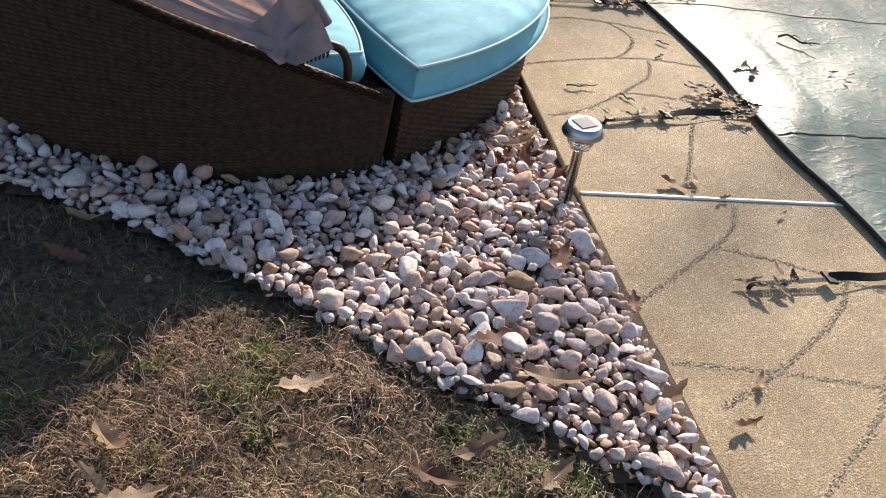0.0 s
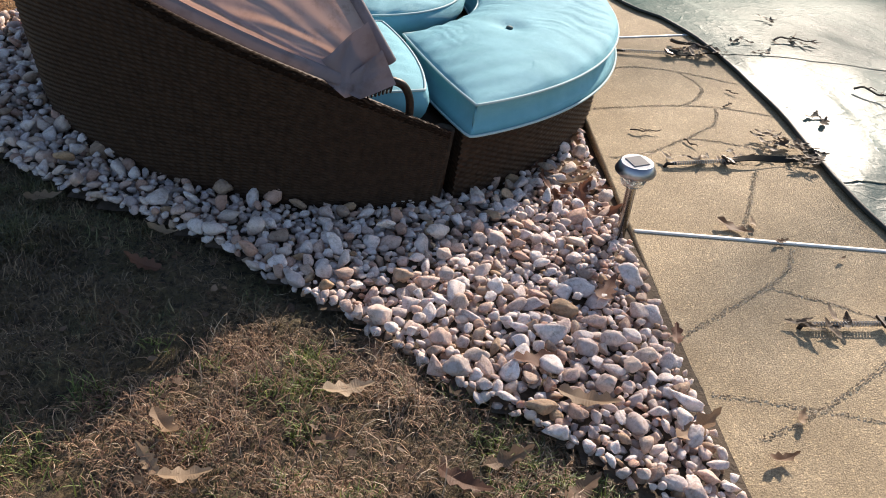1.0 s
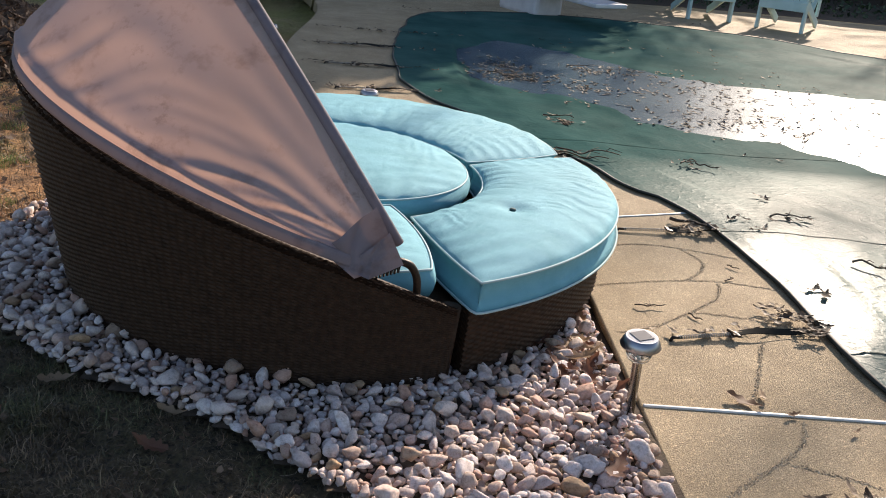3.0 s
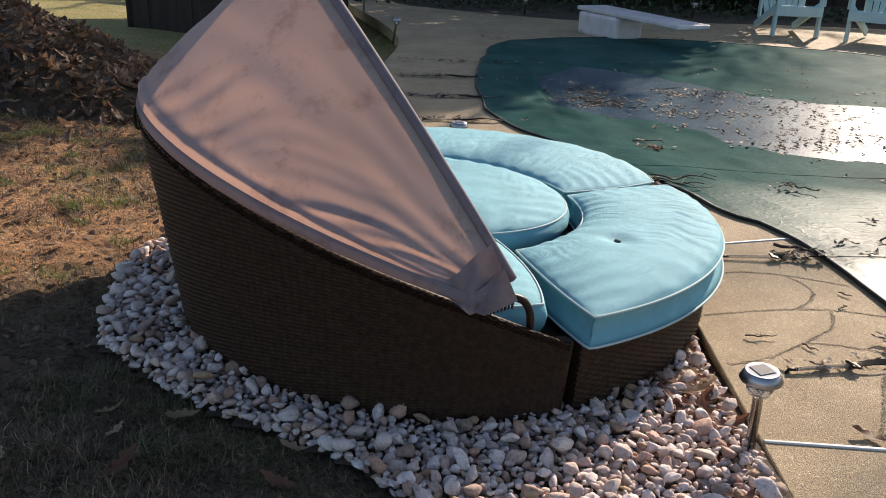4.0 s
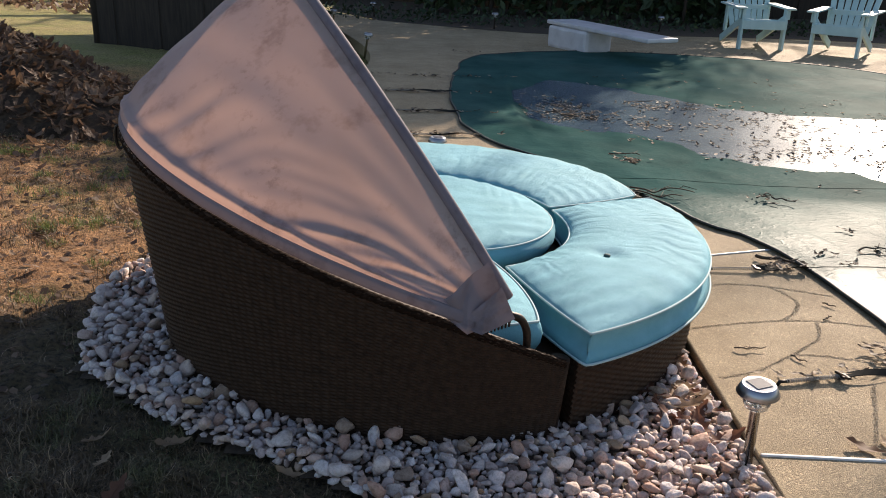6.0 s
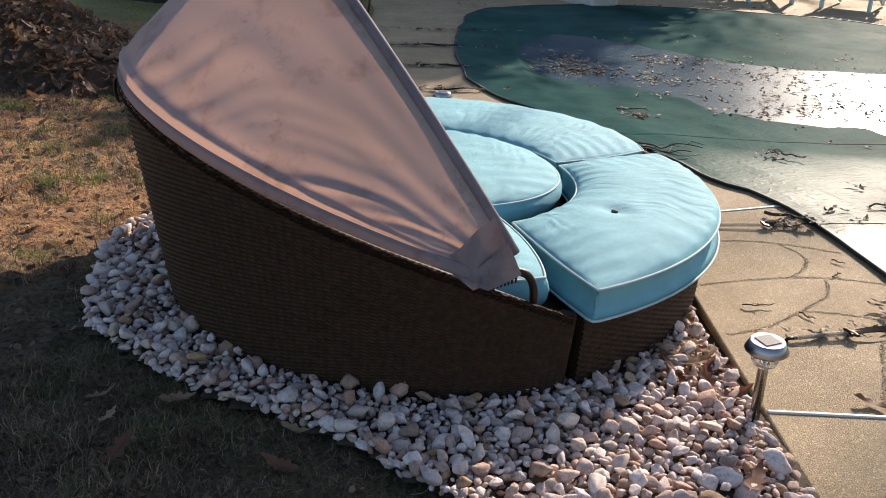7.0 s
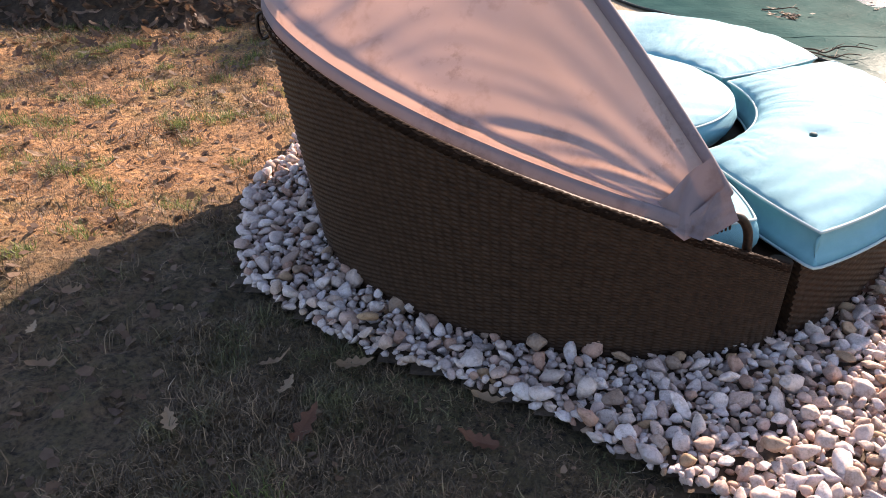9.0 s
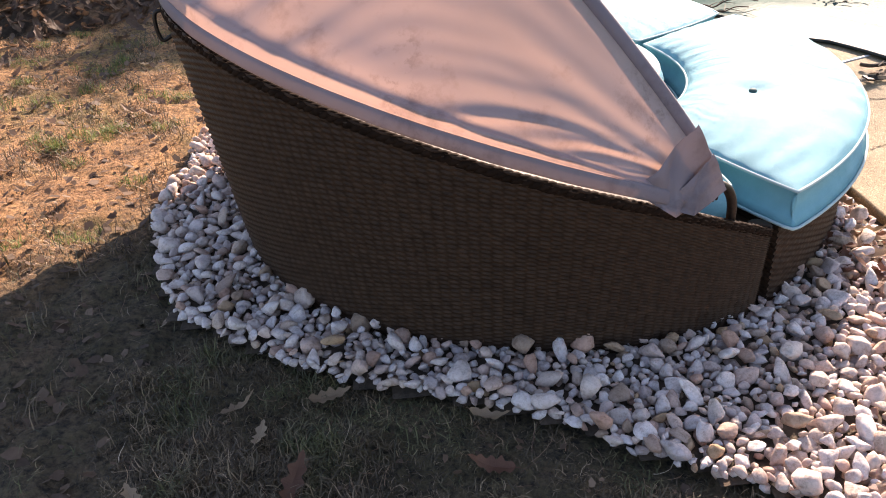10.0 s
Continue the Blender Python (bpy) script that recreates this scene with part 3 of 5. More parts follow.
def cloth(s, w):
    """A point of the canopy: s along it from end to end, w from the hem to the hoop; it stands upright for a finger's width, then leans in."""
    a, b = hem(s), hoop(s)
    lip = min(1.0, s / 0.12, (1 - s) / 0.12)
    if w < 0.05:
        f = w / 0.05
        return a + Vector((0, 0, 0.011 * lip * f)) + Vector((a.x, a.y, 0)).normalized() * (0.004 * math.sin(math.pi * f))
    w = (w - 0.05) / 0.95
    a = a + Vector((0, 0, 0.011 * lip))
    p = a.lerp(b, w)
    out = Vector((p.x, p.y, 0)).normalized()
    mid = math.sin(math.pi * w) * math.sin(math.pi * min(max(s, 0.0), 1.0)) ** 0.5
    sag = 0.020 * mid * math.sin(math.pi * s) ** 1.2
    near, soft = math.exp(-6.0 * min(s, 1 - s)), min(1.0, 9 * w, 10 * (1 - w))
    band = math.exp(-((w - 0.18) / 0.30) ** 2)
    half = min(s, 1 - s)
    way = half + 0.30 * w * max(0.0, 1 - 2 * half) + 0.02 * noise.noise((half * 7, w * 3, 6.0))      # folds lean towards the corners
    long_fold = 0.45 - 1.7 * abs(noise.noise((way * 17.0, w * 0.9, 2.0)))
    fine_fold = noise.noise((way * 46.0, w * 1.6, 4.0))
    fold = band * soft * (1 - 0.6 * near) * (0.0195 * long_fold + 0.0075 * fine_fold)
    fold += 0.0055 * soft * noise.noise((s * 7.0 + w * 2.0, w * 5.0, 9.0))
    # long pulls that meet in the tied corners
    fold += 0.005 * near * min(1.0, half / 0.06) * soft * noise.noise((w * 9.0, half * 5.0, 7.0))
    fold += 0.012 * lip * math.exp(-((w - 0.03) / 0.022) ** 2)
    return p + out * (sag + fold) + Vector((0, 0, (sag + fold) * 0.5))


NS, NW = 220, 60
verts = [cloth(i / NS, j / NW) for i in range(NS + 1) for j in range(NW + 1)]
faces = [(i * (NW + 1) + j, (i + 1) * (NW + 1) + j, (i + 1) * (NW + 1) + j + 1, i * (NW + 1) + j + 1) for i in range(NS) for j in range(NW)]
canopy = raw("canopy", verts, faces, M_CANOPY, sofa, "faded taupe canvas canopy with mould spots and folds")
tube("hoop_sleeve", [hoop(i / 60) for i in range(61)], 0.014, M_HEM, canopy, 10, label="cloth sleeve round the canopy hoop")
# doubled hem band, standing on the rim
verts, faces = [], []
for i in range(NS + 1):
    s = i / NS
    p = hem(s)
    out = Vector((p.x, p.y, 0)).normalized()
    for d, z in ((-0.006, 0.004), (0.002, 0.003), (0.007, -0.001), (0.0085, -0.010), (0.0095, -0.022), (0.007, -0.029), (0.000, -0.031), (-0.006, -0.026)):
        wob = 0.002 * noise.noise((s * 30, z * 40, 1.0))
        verts.append(p + out * (d + wob) + Vector((0, 0, z + 0.0015 * noise.noise((s * 24, 3.0, 1.0)))))
faces = [(i * 8 + j, (i + 1) * 8 + j, (i + 1) * 8 + j + 1, i * 8 + j + 1) for i in range(NS) for j in range(7)]
raw("hem_band", verts, faces, M_HEM, canopy, "doubled canvas hem along the wicker rim")
# gathered corner of the canopy, wrapped round the pivot, with the bent arm and its little springs
def mirrored(p, flip):
    return p - across * (2 * p.dot(across)) if flip else p


def wrap_patch(name, corners, depth, crease, flip, label):
    """A folded piece of cloth between an upper line and a lower line, bulging outwards."""
    up0, up1, low0, low1, low2 = [Vector(c) for c in corners]
    verts, NU, NV = [], 36, 26
    for i in range(NU + 1):
        u = i / NU
        top = up0.lerp(up1, u)
        t = u / 0.55 if u < 0.55 else (u - 0.55) / 0.45
        bottom = low0.lerp(low1, math.sin(t * math.pi / 2)) if u < 0.55 else low1.lerp(low2, 1 - math.cos(t * math.pi / 2))
        for j in range(NV + 1):
            v = j / NV
            q = top.lerp(bottom, v)
            out = Vector((q.x, q.y, 0)).normalized()
            fold = crease * (abs(math.sin(3.3 * (u * 1.1 + v * 0.75) + 0.4)) - 0.5) + 0.3 * crease * math.sin(9 * u - 5 * v)
            q = q + out * (depth + 0.022 * math.sin(math.pi * u) ** 0.8 * (0.35 + 0.65 * v) + fold + 0.005 * noise.noise((u * 4, v * 4, depth * 90)))
            verts.append(mirrored(q, flip))
    faces = [(i * (NV + 1) + j, (i + 1) * (NV + 1) + j, (i + 1) * (NV + 1) + j + 1, i * (NV + 1) + j + 1) for i in range(NU) for j in range(NV)]
    return raw(name, verts, faces, M_HEM, canopy, label)


for flip in (False, True):
    wrap_patch("corner_wrap", ((0.084, -0.80, 0.424), (0.186, -0.785, 0.532), (0.072, -0.80, 0.406), (0.150, -0.79, 0.352), (0.262, -0.764, 0.386)), 0.018, 0.012, flip, "folded canvas corner wrapped round the pivot")
    wrap_patch("corner_flap", ((0.150, -0.79, 0.402), (0.222, -0.775, 0.470), (0.128, -0.793, 0.372), (0.180, -0.787, 0.356), (0.266, -0.762, 0.384)), 0.030, 0.006, flip, "overlapping canvas flap")
    pts = [(0.235, -0.758, 0.382), (0.268, -0.755, 0.379), (0.296, -0.745, 0.366), (0.314, -0.738, 0.335), (0.320, -0.734, 0.296), (0.320, -0.730, 0.250)]
    tube("pivot_arm", smooth_line([mirrored(Vector(q), flip) for q in pts], 6), 0.0105, M_DARKMETAL, sofa, 10)
    s0, s1 = Vector((0.165, -0.795, 0.334)), Vector((0.268, -0.768, 0.366))
    coil = []
    for k in range(121):
        q = s0.lerp(s1, k / 120)
        coil.append(mirrored(q + Vector((0, -0.009 * math.sin(k * 0.62), 0.010 * math.cos(k * 0.62))), flip))
    tube("pivot_spring", coil, 0.0026, M_DARKMETAL, sofa, 5)
    clip = [mirrored(Vector(q), flip) for q in ((0.13, -0.80, 0.330), (0.16, -0.80, 0.322), (0.20, -0.79, 0.312))]
    tube("rim_clip", clip, 0.004, M_STEEL, sofa, 6)
# hook with its lashing on the back of the rim
hp = polar(-167, shell_radius(0.6) + 0.02, 0.0)
hook = tube("back_hook", smooth_line([hp + Vector((0.02, 0, 0.66)), hp + Vector((-0.012, 0, 0.655)), hp + Vector((-0.016, 0, 0.62)), hp + Vector((-0.006, 0, 0.59)), hp + Vector((0.016, 0, 0.60))], 6), 0.005, M_DARKMETAL, sofa, 6)


# ---- cushions ----
def rounded(u, v, k):
    """Unit square with softened corners."""
    x, y = 2 * u - 1, 2 * v - 1
    return 0.5 + 0.5 * x * math.sqrt(1 - k * y * y * x * x), 0.5 + 0.5 * y * math.sqrt(1 - k * x * x * y * y)


def cushion(name, place, nu, nv, low, high, crown, label, seed, button=None, k=0.10):
    """A boxed cushion: place(u, v) gives its plan, low and high its lower and upper piping; the top is crowned and creased."""
    ob = thing(name, label, "cushion", "turquoise daybed cushions", at=BED)

    def plan(u, v):
        return place(*rounded(u, v, k))

    def top(u, v):
        x, y = 2 * u - 1, 2 * v - 1
        p = plan(u, v)
        edge = (1 - abs(x) ** 3.2) * (1 - abs(y) ** 3.2)
        z = high + crown * max(edge, 0) ** 0.55
        z += 0.004 * edge * noise.noise((p.x * 3 + seed, p.y * 3, 1.0)) + 0.0022 * edge * noise.noise((p.x * 9 - p.y * 16 + seed, p.y * 5 + p.x * 3, 2.0))
        # creases that run in from the piping
        near = (1 - edge) * min(1.0, 6 * edge)
        z += 0.0030 * near * math.sin(noise.noise((p.x * 2, p.y * 2, seed)) * 9 + (u * 62 if abs(y) > abs(x) else v * 40))
        # fine slack creases across the cloth, in patches
        slack = min(max(0.25 + 1.6 * noise.noise((u * 2.6 + seed * 3, v * 2.2, 5.0)), 0.0), 1.0)
        z -= 0.0055 * edge * slack * max(0.0, 0.30 - abs(noise.noise((u * 30 + 1.2 * noise.noise((u * 5, v * 4, seed)), v * 1.8, seed)))) / 0.30
        if button:
            d = (p - Vector((*button, 0))).length
            z -= 0.017 * math.exp(-(d / 0.05) ** 2)
        return Vector((p.x, p.y, z))

    verts = [top(i / nu, j / nv) for i in range(nu + 1) for j in range(nv + 1)]
    faces = [(i * (nv + 1) + j, (i + 1) * (nv + 1) + j, (i + 1) * (nv + 1) + j + 1, i * (nv + 1) + j + 1) for i in range(nu) for j in range(nv)]
    loop = [(i / nu, 0.0) for i in range(nu)] + [(1.0, j / nv) for j in range(nv)] + [(1 - i / nu, 1.0) for i in range(nu)] + [(0.0, 1 - j / nv) for j in range(nv)]
    rings = []
    mid = plan(0.5, 0.5)
    for f in (0.0, 0.2, 0.4, 0.6, 0.8, 1.0):
        ring = []
        for n, (u, v) in enumerate(loop):
            p, q = plan(*loop[n - 1]), plan(*loop[(n + 1) % len(loop)])
            d = (q - p).normalized()
            out = Vector((d.y, -d.x, 0))
            b = 0.019 * math.sin(math.pi * f) ** 0.8 - 0.013 * (1 - f) ** 2 + 0.004 * noise.noise((u * 9, v * 9, f * 3 + seed)) * math.sin(math.pi * f)
            c = plan(u, v)
            ring.append(len(verts))
            verts.append(Vector((c.x, c.y, low + (high - low) * f)) + out * b)
        rings.append(ring)
    n = len(loop)
    for a, b in zip(rings, rings[1:]):
        faces += [(a[i], a[(i + 1) % n], b[(i + 1) % n], b[i]) for i in range(n)]
    faces.append(tuple(rings[0])[::-1])
    body = raw("cushion_body", verts, faces, M_CUSHION, ob)
    for seam in (rings[0], rings[-1]):
        tube("piping", [verts[i] + Vector((0, 0, 0.001)) for i in seam], 0.0038, M_PIPING, ob, 7, True, label="pale piping cord")
    if button:
        bv, bf = lathe([(0.0008, 0.004), (0.008, 0.0035), (0.0115, 0.0), (0.010, -0.006)], 14, (*button, high + crown - 0.013))
        raw("tuft_button", bv, bf, M_BUTTON, ob, "small dark tuft button")
    return ob


def arc(centre, r, a0, a1, u):
    a = radians(a0 + (a1 - a0) * u)
    return Vector((centre[0] + r * math.cos(a), centre[1] + r * math.sin(a), 0))


def near_seat(u, v, inset=0.0):
    a, b = arc((-0.09, 0.36), 0.672 + inset, -54.7, 19.1, u), arc((-0.34, 0.51), 1.453 - inset, -55.6, 18.3, u)
    return a.lerp(b, v)


def far_seat(u, v, inset=0.0):
    a, b = arc((-0.02, 0.44), 0.585 + inset, 16.0, 118.0, u), arc((0.24, 1.0), 0.752 - inset, -3.0, 150.0, u)
    return a.lerp(b, v)


def back_seat(u, v):
    a, b = arc((-0.02, 0.44), 0.60, -62.0, -230.0, u), arc((0, 0), 0.735, -57.5, -262.0, u)
    return a.lerp(b, v)


def disc(u, v):
    x, y = 2 * u - 1, 2 * v - 1
    return Vector((-0.02 + 0.55 * x * math.sqrt(1 - y * y / 2), 0.44 + 0.55 * y * math.sqrt(1 - x * x / 2), 0))


def seat_frame(place, label):
    """A low wicker frame under a cushion."""
    ob = thing("daybed_bench", label, "bench", "round daybed set", at=BED)
    n = 60
    outline = [place(i / n, 1.0) for i in range(n + 1)]
    length = sum((b - a).length for a, b in zip(outline, outline[1:]))

    def front(s, h):
        u = min(s / length, 1.0)
        a, b = place(max(u - 0.01, 0), 1.0), place(min(u + 0.01, 1), 1.0)
        d = (b - a).normalized()
        return place(u, 1.0) + Vector((0, 0, h - 0.03)), Vector((d.y, -d.x, 0))

    woven("front", front, length, lambda s: 0.265, ob)
    for u in (0.0, 1.0):
        a, b = place(u, 1.0), place(u, 0.0)
        d = (b - a).normalized()
        out = Vector((-d.y, d.x, 0)) * (-1 if u == 0.0 else 1)
        woven("end_panel", lambda s, h, a=a, d=d, out=out: (a + d * s + Vector((0, 0, h - 0.03)), out), (b - a).length, lambda s: 0.265, ob)
    back = [place(i / n, 0.0) for i in range(n + 1)]
    verts = [p + Vector((0, 0, z)) for p in back for z in (-0.03, 0.235)]
    raw("back_panel", verts, [(2 * i, 2 * i + 1, 2 * i + 3, 2 * i + 2) for i in range(n)], M_WICKER, ob, smooth=False)
    verts = [q + Vector((0, 0, 0.226)) for i in range(n + 1) for q in (place(i / n, 0.0), place(i / n, 1.0))]
    raw("seat_deck", verts, [(2 * i, 2 * i + 1, 2 * i + 3, 2 * i + 2) for i in range(n)], M_WICKER, ob, smooth=False)
    return ob


seat_frame(lambda u, v: near_seat(0.004 + 0.98 * u, 0.05 + 0.89 * v), "low curved dark brown wicker seat on pebbles")
seat_frame(lambda u, v: far_seat(0.02 + 0.96 * u, 0.05 + 0.89 * v), "low curved dark brown wicker seat beside the pool deck")
table = thing("wicker_ottoman", "round dark brown wicker ottoman base", "ottoman", "round daybed set", at=BED)
raw("base", *lathe([(0.50, -0.03), (0.51, 0.10), (0.51, 0.222)], 48, (-0.02, 0.44, 0)), M_WICKER, table)

cushion("seat_cushion", near_seat, 200, 56, 0.228, 0.312, 0.055, "curved turquoise canvas seat cushion with pale piping", 1.0, (0.64, -0.10), 0.035)
cushion("seat_cushion", far_seat, 150, 44, 0.228, 0.312, 0.045, "curved turquoise canvas seat cushion at the pool side", 2.0, None, 0.06)
cushion("seat_cushion", back_seat, 84, 36, 0.225, 0.318, 0.04, "turquoise canvas back seat cushion under the canopy", 3.0, None, 0.06)
cushion("round_cushion", disc, 110, 60, 0.228, 0.316, 0.05, "round turquoise canvas ottoman cushion with pale piping", 4.0, None, 0.0)


# ---- garden lamps ----
def solar_lamp(m):
    lamp = thing("solar_lamp", "steel solar garden stake lamp with a clear lens", "garden lamp", "solar lamps round the deck", at=m)
    raw("pole", *lathe([(0.0135, -0.05), (0.0135, 0.165), (0.016, 0.167), (0.016, 0.172)], 20), M_STEEL, lamp)
    raw("lens", *lathe([(0.018, 0.170), (0.029, 0.177), (0.035, 0.192), (0.037, 0.218), (0.035, 0.221), (0.033, 0.198), (0.025, 0.183), (0.015, 0.176)], 28), M_CLEAR, lamp, "clear plastic lens")
    cap = raw("cap", *lathe([(0.036, 0.215), (0.0535, 0.2155), (0.0550, 0.2195), (0.0445, 0.2415), (0.0415, 0.2440), (0.0385, 0.2440)], 36), M_CAP, lamp, "bright steel cap")
    for p in cap.data.polygons:
        p.use_smooth = abs(p.normal.z) < 0.97
    raw("cap_top", *lathe([(0.0384, 0.2415), (0.0384, 0.2436), (0.037, 0.2444), (0.0005, 0.2444)], 36), M_CAPTOP, cap, "grey plastic cap top", False)
    bm = bmesh.new()
    box(bm, (0.047, 0.047, 0.002), pose(0, 0, 0.2456, 0, 0, 20), 0.0006)
    part("panel", bm, M_PANEL, cap, "dark glassy solar panel", False)
    raw("bulb", *lathe([(0.004, 0.176), (0.007, 0.19), (0.004, 0.204)], 12), M_STRIP, lamp)
    return lamp


first_lamp = solar_lamp(pose(-0.014, -0.022, -0.010, 0, -1.5, 0))
for x, y, z, lean, turn in ((-0.86, 2.80, -0.03, 0, 80), (-1.72, 4.75, 0.0, 3, 20), (-1.72, 7.95, 0, 7, 30), (-2.45, 10.95, 0, 2, 110), (-1.98, 12.75, 0, -2, 50), (-0.02, 11.35, 0, 1, 10), (2.62, 11.7, 0, 3, 60)):
    copy_thing(first_lamp, pose(x, y, z, lean, lean, turn))


# ---- pool cover ----
cover = thing("pool_cover", "sagging dark green pool cover with puddles and creases", "pool cover")
RINGS, n = 110, len(COVER_EDGE)
WATER = -0.030                        # level of the rainwater lying in the sag
POND = smooth_line([(-0.15, 5.0, 0), (-0.02, 4.50, 0), (0.25, 4.22, 0), (0.58, 4.15, 0), (0.86, 3.85, 0), (0.95, 3.55, 0), (1.22, 3.38, 0), (1.62, 3.22, 0), (2.05, 2.80, 0), (2.40, 2.30, 0), (3.4, 1.9, 0), (4.6, 2.4, 0), (4.9, 3.8, 0),
                    (3.9, 4.9, 0), (2.6, 5.0, 0), (1.7, 5.3, 0), (1.2, 5.9, 0), (0.5, 6.6, 0), (0.05, 6.3, 0), (-0.18, 5.7, 0)], 6, True)
POND_XY = np.array([(p.x, p.y) for p in POND])
POND_WAY = np.roll(POND_XY, -1, 0) - POND_XY
POND_LEN = (POND_WAY ** 2).sum(1)


def pond_reach(x, y):
    """How far a spot lies inside the outline of the standing water, below nought outside."""
    rel = np.array((x, y)) - POND_XY
    t = np.clip((rel * POND_WAY).sum(1) / POND_LEN, 0, 1)
    d = float(np.sqrt(((rel - POND_WAY * t[:, None]) ** 2).sum(1).min()))
    return d if inside(x, y, POND) else -d


def sheet_height(x, y, f):
    """The sheet sags from its edge (f = 1) to its middle, and hangs lower under the water."""
    z = 0.012 - 0.10 * max(0.0, 1 - f * 1.12)
    if f < 0.97:
        d = pond_reach(x, y) + 0.13 * noise.noise((x * 2.3, y * 2.3, 1.0)) + 0.07 * noise.noise((x * 6, y * 6, 2.0))
        if d > 0:
            return WATER - 0.016 * min(d / 0.25, 1.0)
        z = max(z, WATER) * min(-d / 0.35, 1.0) + (WATER + 0.002) * (1 - min(-d / 0.35, 1.0))
    return z


verts, faces = [], []
for i in range(RINGS + 1):
    f = i / RINGS
    for p in COVER_EDGE:
        q = COVER_MID.lerp(p, f)
        if q.y > 1.9:
            q += (q - COVER_MID).normalized() * 0.07 * f ** 9 * noise.noise((p.x * 2.6, p.y * 2.6, 1.5))
        wave = 0.012 * noise.noise((q.x * 1.6, q.y * 1.6, 0)) + 0.006 * noise.noise((q.x * 5, q.y * 5, 3)) * (1 if f < 0.9 else 0.5)
        # folds that run in from the bound edge
        pull = math.exp(-(1 - f) * 9) * (1 if f < 0.985 else 0.4)
        wave += 0.014 * pull * noise.noise((p.x * 5.5 + p.y * 2.0, p.y * 5.5, f * 2.0))
        z = sheet_height(q.x, q.y, f)
        if z > WATER + 0.004 or f > 0.87:
            z += (abs(wave) if f > 0.87 else wave) * (0.6 if f > 0.98 else 1.0) * min(1.0, abs(z - WATER) / 0.012)
        verts.append((q.x, q.y, max(z, 0.006) if f > 0.86 else z))
for i in range(RINGS):
    for k in range(n):
        l = (k + 1) % n
        faces.append((i * n + k, i * n + l, (i + 1) * n + l, (i + 1) * n + k))
raw("sheet", verts, faces, M_COVER, cover)
# Edge roll, coloured black for the shadow line under the sheet.
tube("hem", [(v[0], v[1], max(v[2] - 0.001, 0.008)) for v in verts[-n:]], 0.009, M_HEMSHADE, cover, 6, True, label="black bound edge")
# seams of the sheet where its webbing runs
for y0 in (0.30, 1.36, 2.75):
    pts = []
    for k in range(80):
        x = -0.7 + k * 0.06
        if inside(x, y0 + 0.06 * x, [(p.x, p.y) for p in COVER_EDGE]):
            q = Vector((x, y0 + 0.06 * x, 0)) - COVER_MID
            pts.append((x, y0 + 0.06 * x))
    rows, fs = [], []
    for x, y in pts:
        # height of the sheet under the webbing
        d = min(verts, key=lambda v: (v[0] - x) ** 2 + (v[1] - y) ** 2)[2]
        rows += [(x, y - 0.006, d + 0.0035), (x, y + 0.006, d + 0.0035)]
    fs = [(2 * k, 2 * k + 2, 2 * k + 3, 2 * k + 1) for k in range(len(pts) - 1)]
    raw("seam_webbing", rows, fs, M_COVER, cover)


# ---- far side of the pool ----
def slat(bm, size, m, bevel=0.006):
    box(bm, size, m, bevel)


def adirondack(m):
    """A slatted garden armchair, facing -y in its own frame."""
    chair = thing("garden_chair", "pale mint painted slatted garden armchair on the deck", "chair", "chairs beyond the pool", at=m)

    def one(name, size, pm, bevel=0.006):
        bm = bmesh.new()
        box(bm, size, pm, bevel)
        return part(name, bm, M_MINT, chair, smooth=False)

    for x in (-0.29, 0.29):
        one("front_leg", (0.035, 0.10, 0.54), pose(x, -0.36, 0.27))
        one("back_leg", (0.030, 0.10, 0.98), pose(x * 0.93, 0.04, 0.24, 68, 0, 0))
        one("arm_post", (0.03, 0.09, 0.40), pose(x, 0.30, 0.38))
        one("armrest", (0.14, 0.74, 0.025), pose(x * 1.14, -0.06, 0.555, 2, 0, 0), 0.01)
        one("arm_bracket", (0.03, 0.05, 0.14), pose(x * 1.14, -0.35, 0.475))
    one("apron", (0.61, 0.025, 0.12), pose(0, -0.415, 0.33))
    one("back_rail", (0.62, 0.04, 0.07), pose(0, 0.30, 0.52))
    for i in range(5):
        one("seat_slat", (0.56, 0.085, 0.02), pose(0, -0.36 + 0.10 * i, 0.385 - 0.028 * i, -15, 0, 0))
    for i in range(7):
        k = i - 3
        h = 0.80 - 0.018 * k * k
        one("back_slat", (0.072, 0.02, h), pose(k * 0.086, 0.18, 0.22, -22, 0, 0) @ pose(0, 0, h / 2, 0, 2.2 * k, 0), 0.008)
    return chair


chair = adirondack(pose(3.50, 10.05, 0, 0, 0, 0))
copy_thing(chair, pose(4.50, 9.46, 0, 0, 0, -38))

board = thing("diving_board", "white fibreglass diving board on a low stand", "diving board")
bm = bmesh.new()
box(bm, (2.02, 0.46, 0.05), pose(1.20, 8.60, 0.295, 0, 0.8, -63.2), 0.014)
part("plank", bm, M_WHITE, board, smooth=False)
bm = bmesh.new()
box(bm, (0.85, 0.42, 0.30), pose(0.93, 9.07, 0.13, 0, 0, -63.2), 0.05)
part("stand", bm, M_WHITE, board, "moulded white stand", False)
# Dark sheet over the ground beyond the deck, in place of its shade.
bm = bmesh.new()
ring = DECK_FAR[6:46]
low = [bm.verts.new((q.x + 0.02, q.y + 0.02, 0.0)) for q in ring]
high = [bm.verts.new((q.x * 1.04, q.y + 4.2, 0.03)) for q in ring]
for i in range(len(ring) - 1):
    bm.faces.new((low[i], low[i + 1], high[i + 1], high[i]))
tagged(part("planting_bed", bm, M_SOIL), "dark soil sheet standing in for shaded ground beyond the deck", "planting bed", kind="structure")

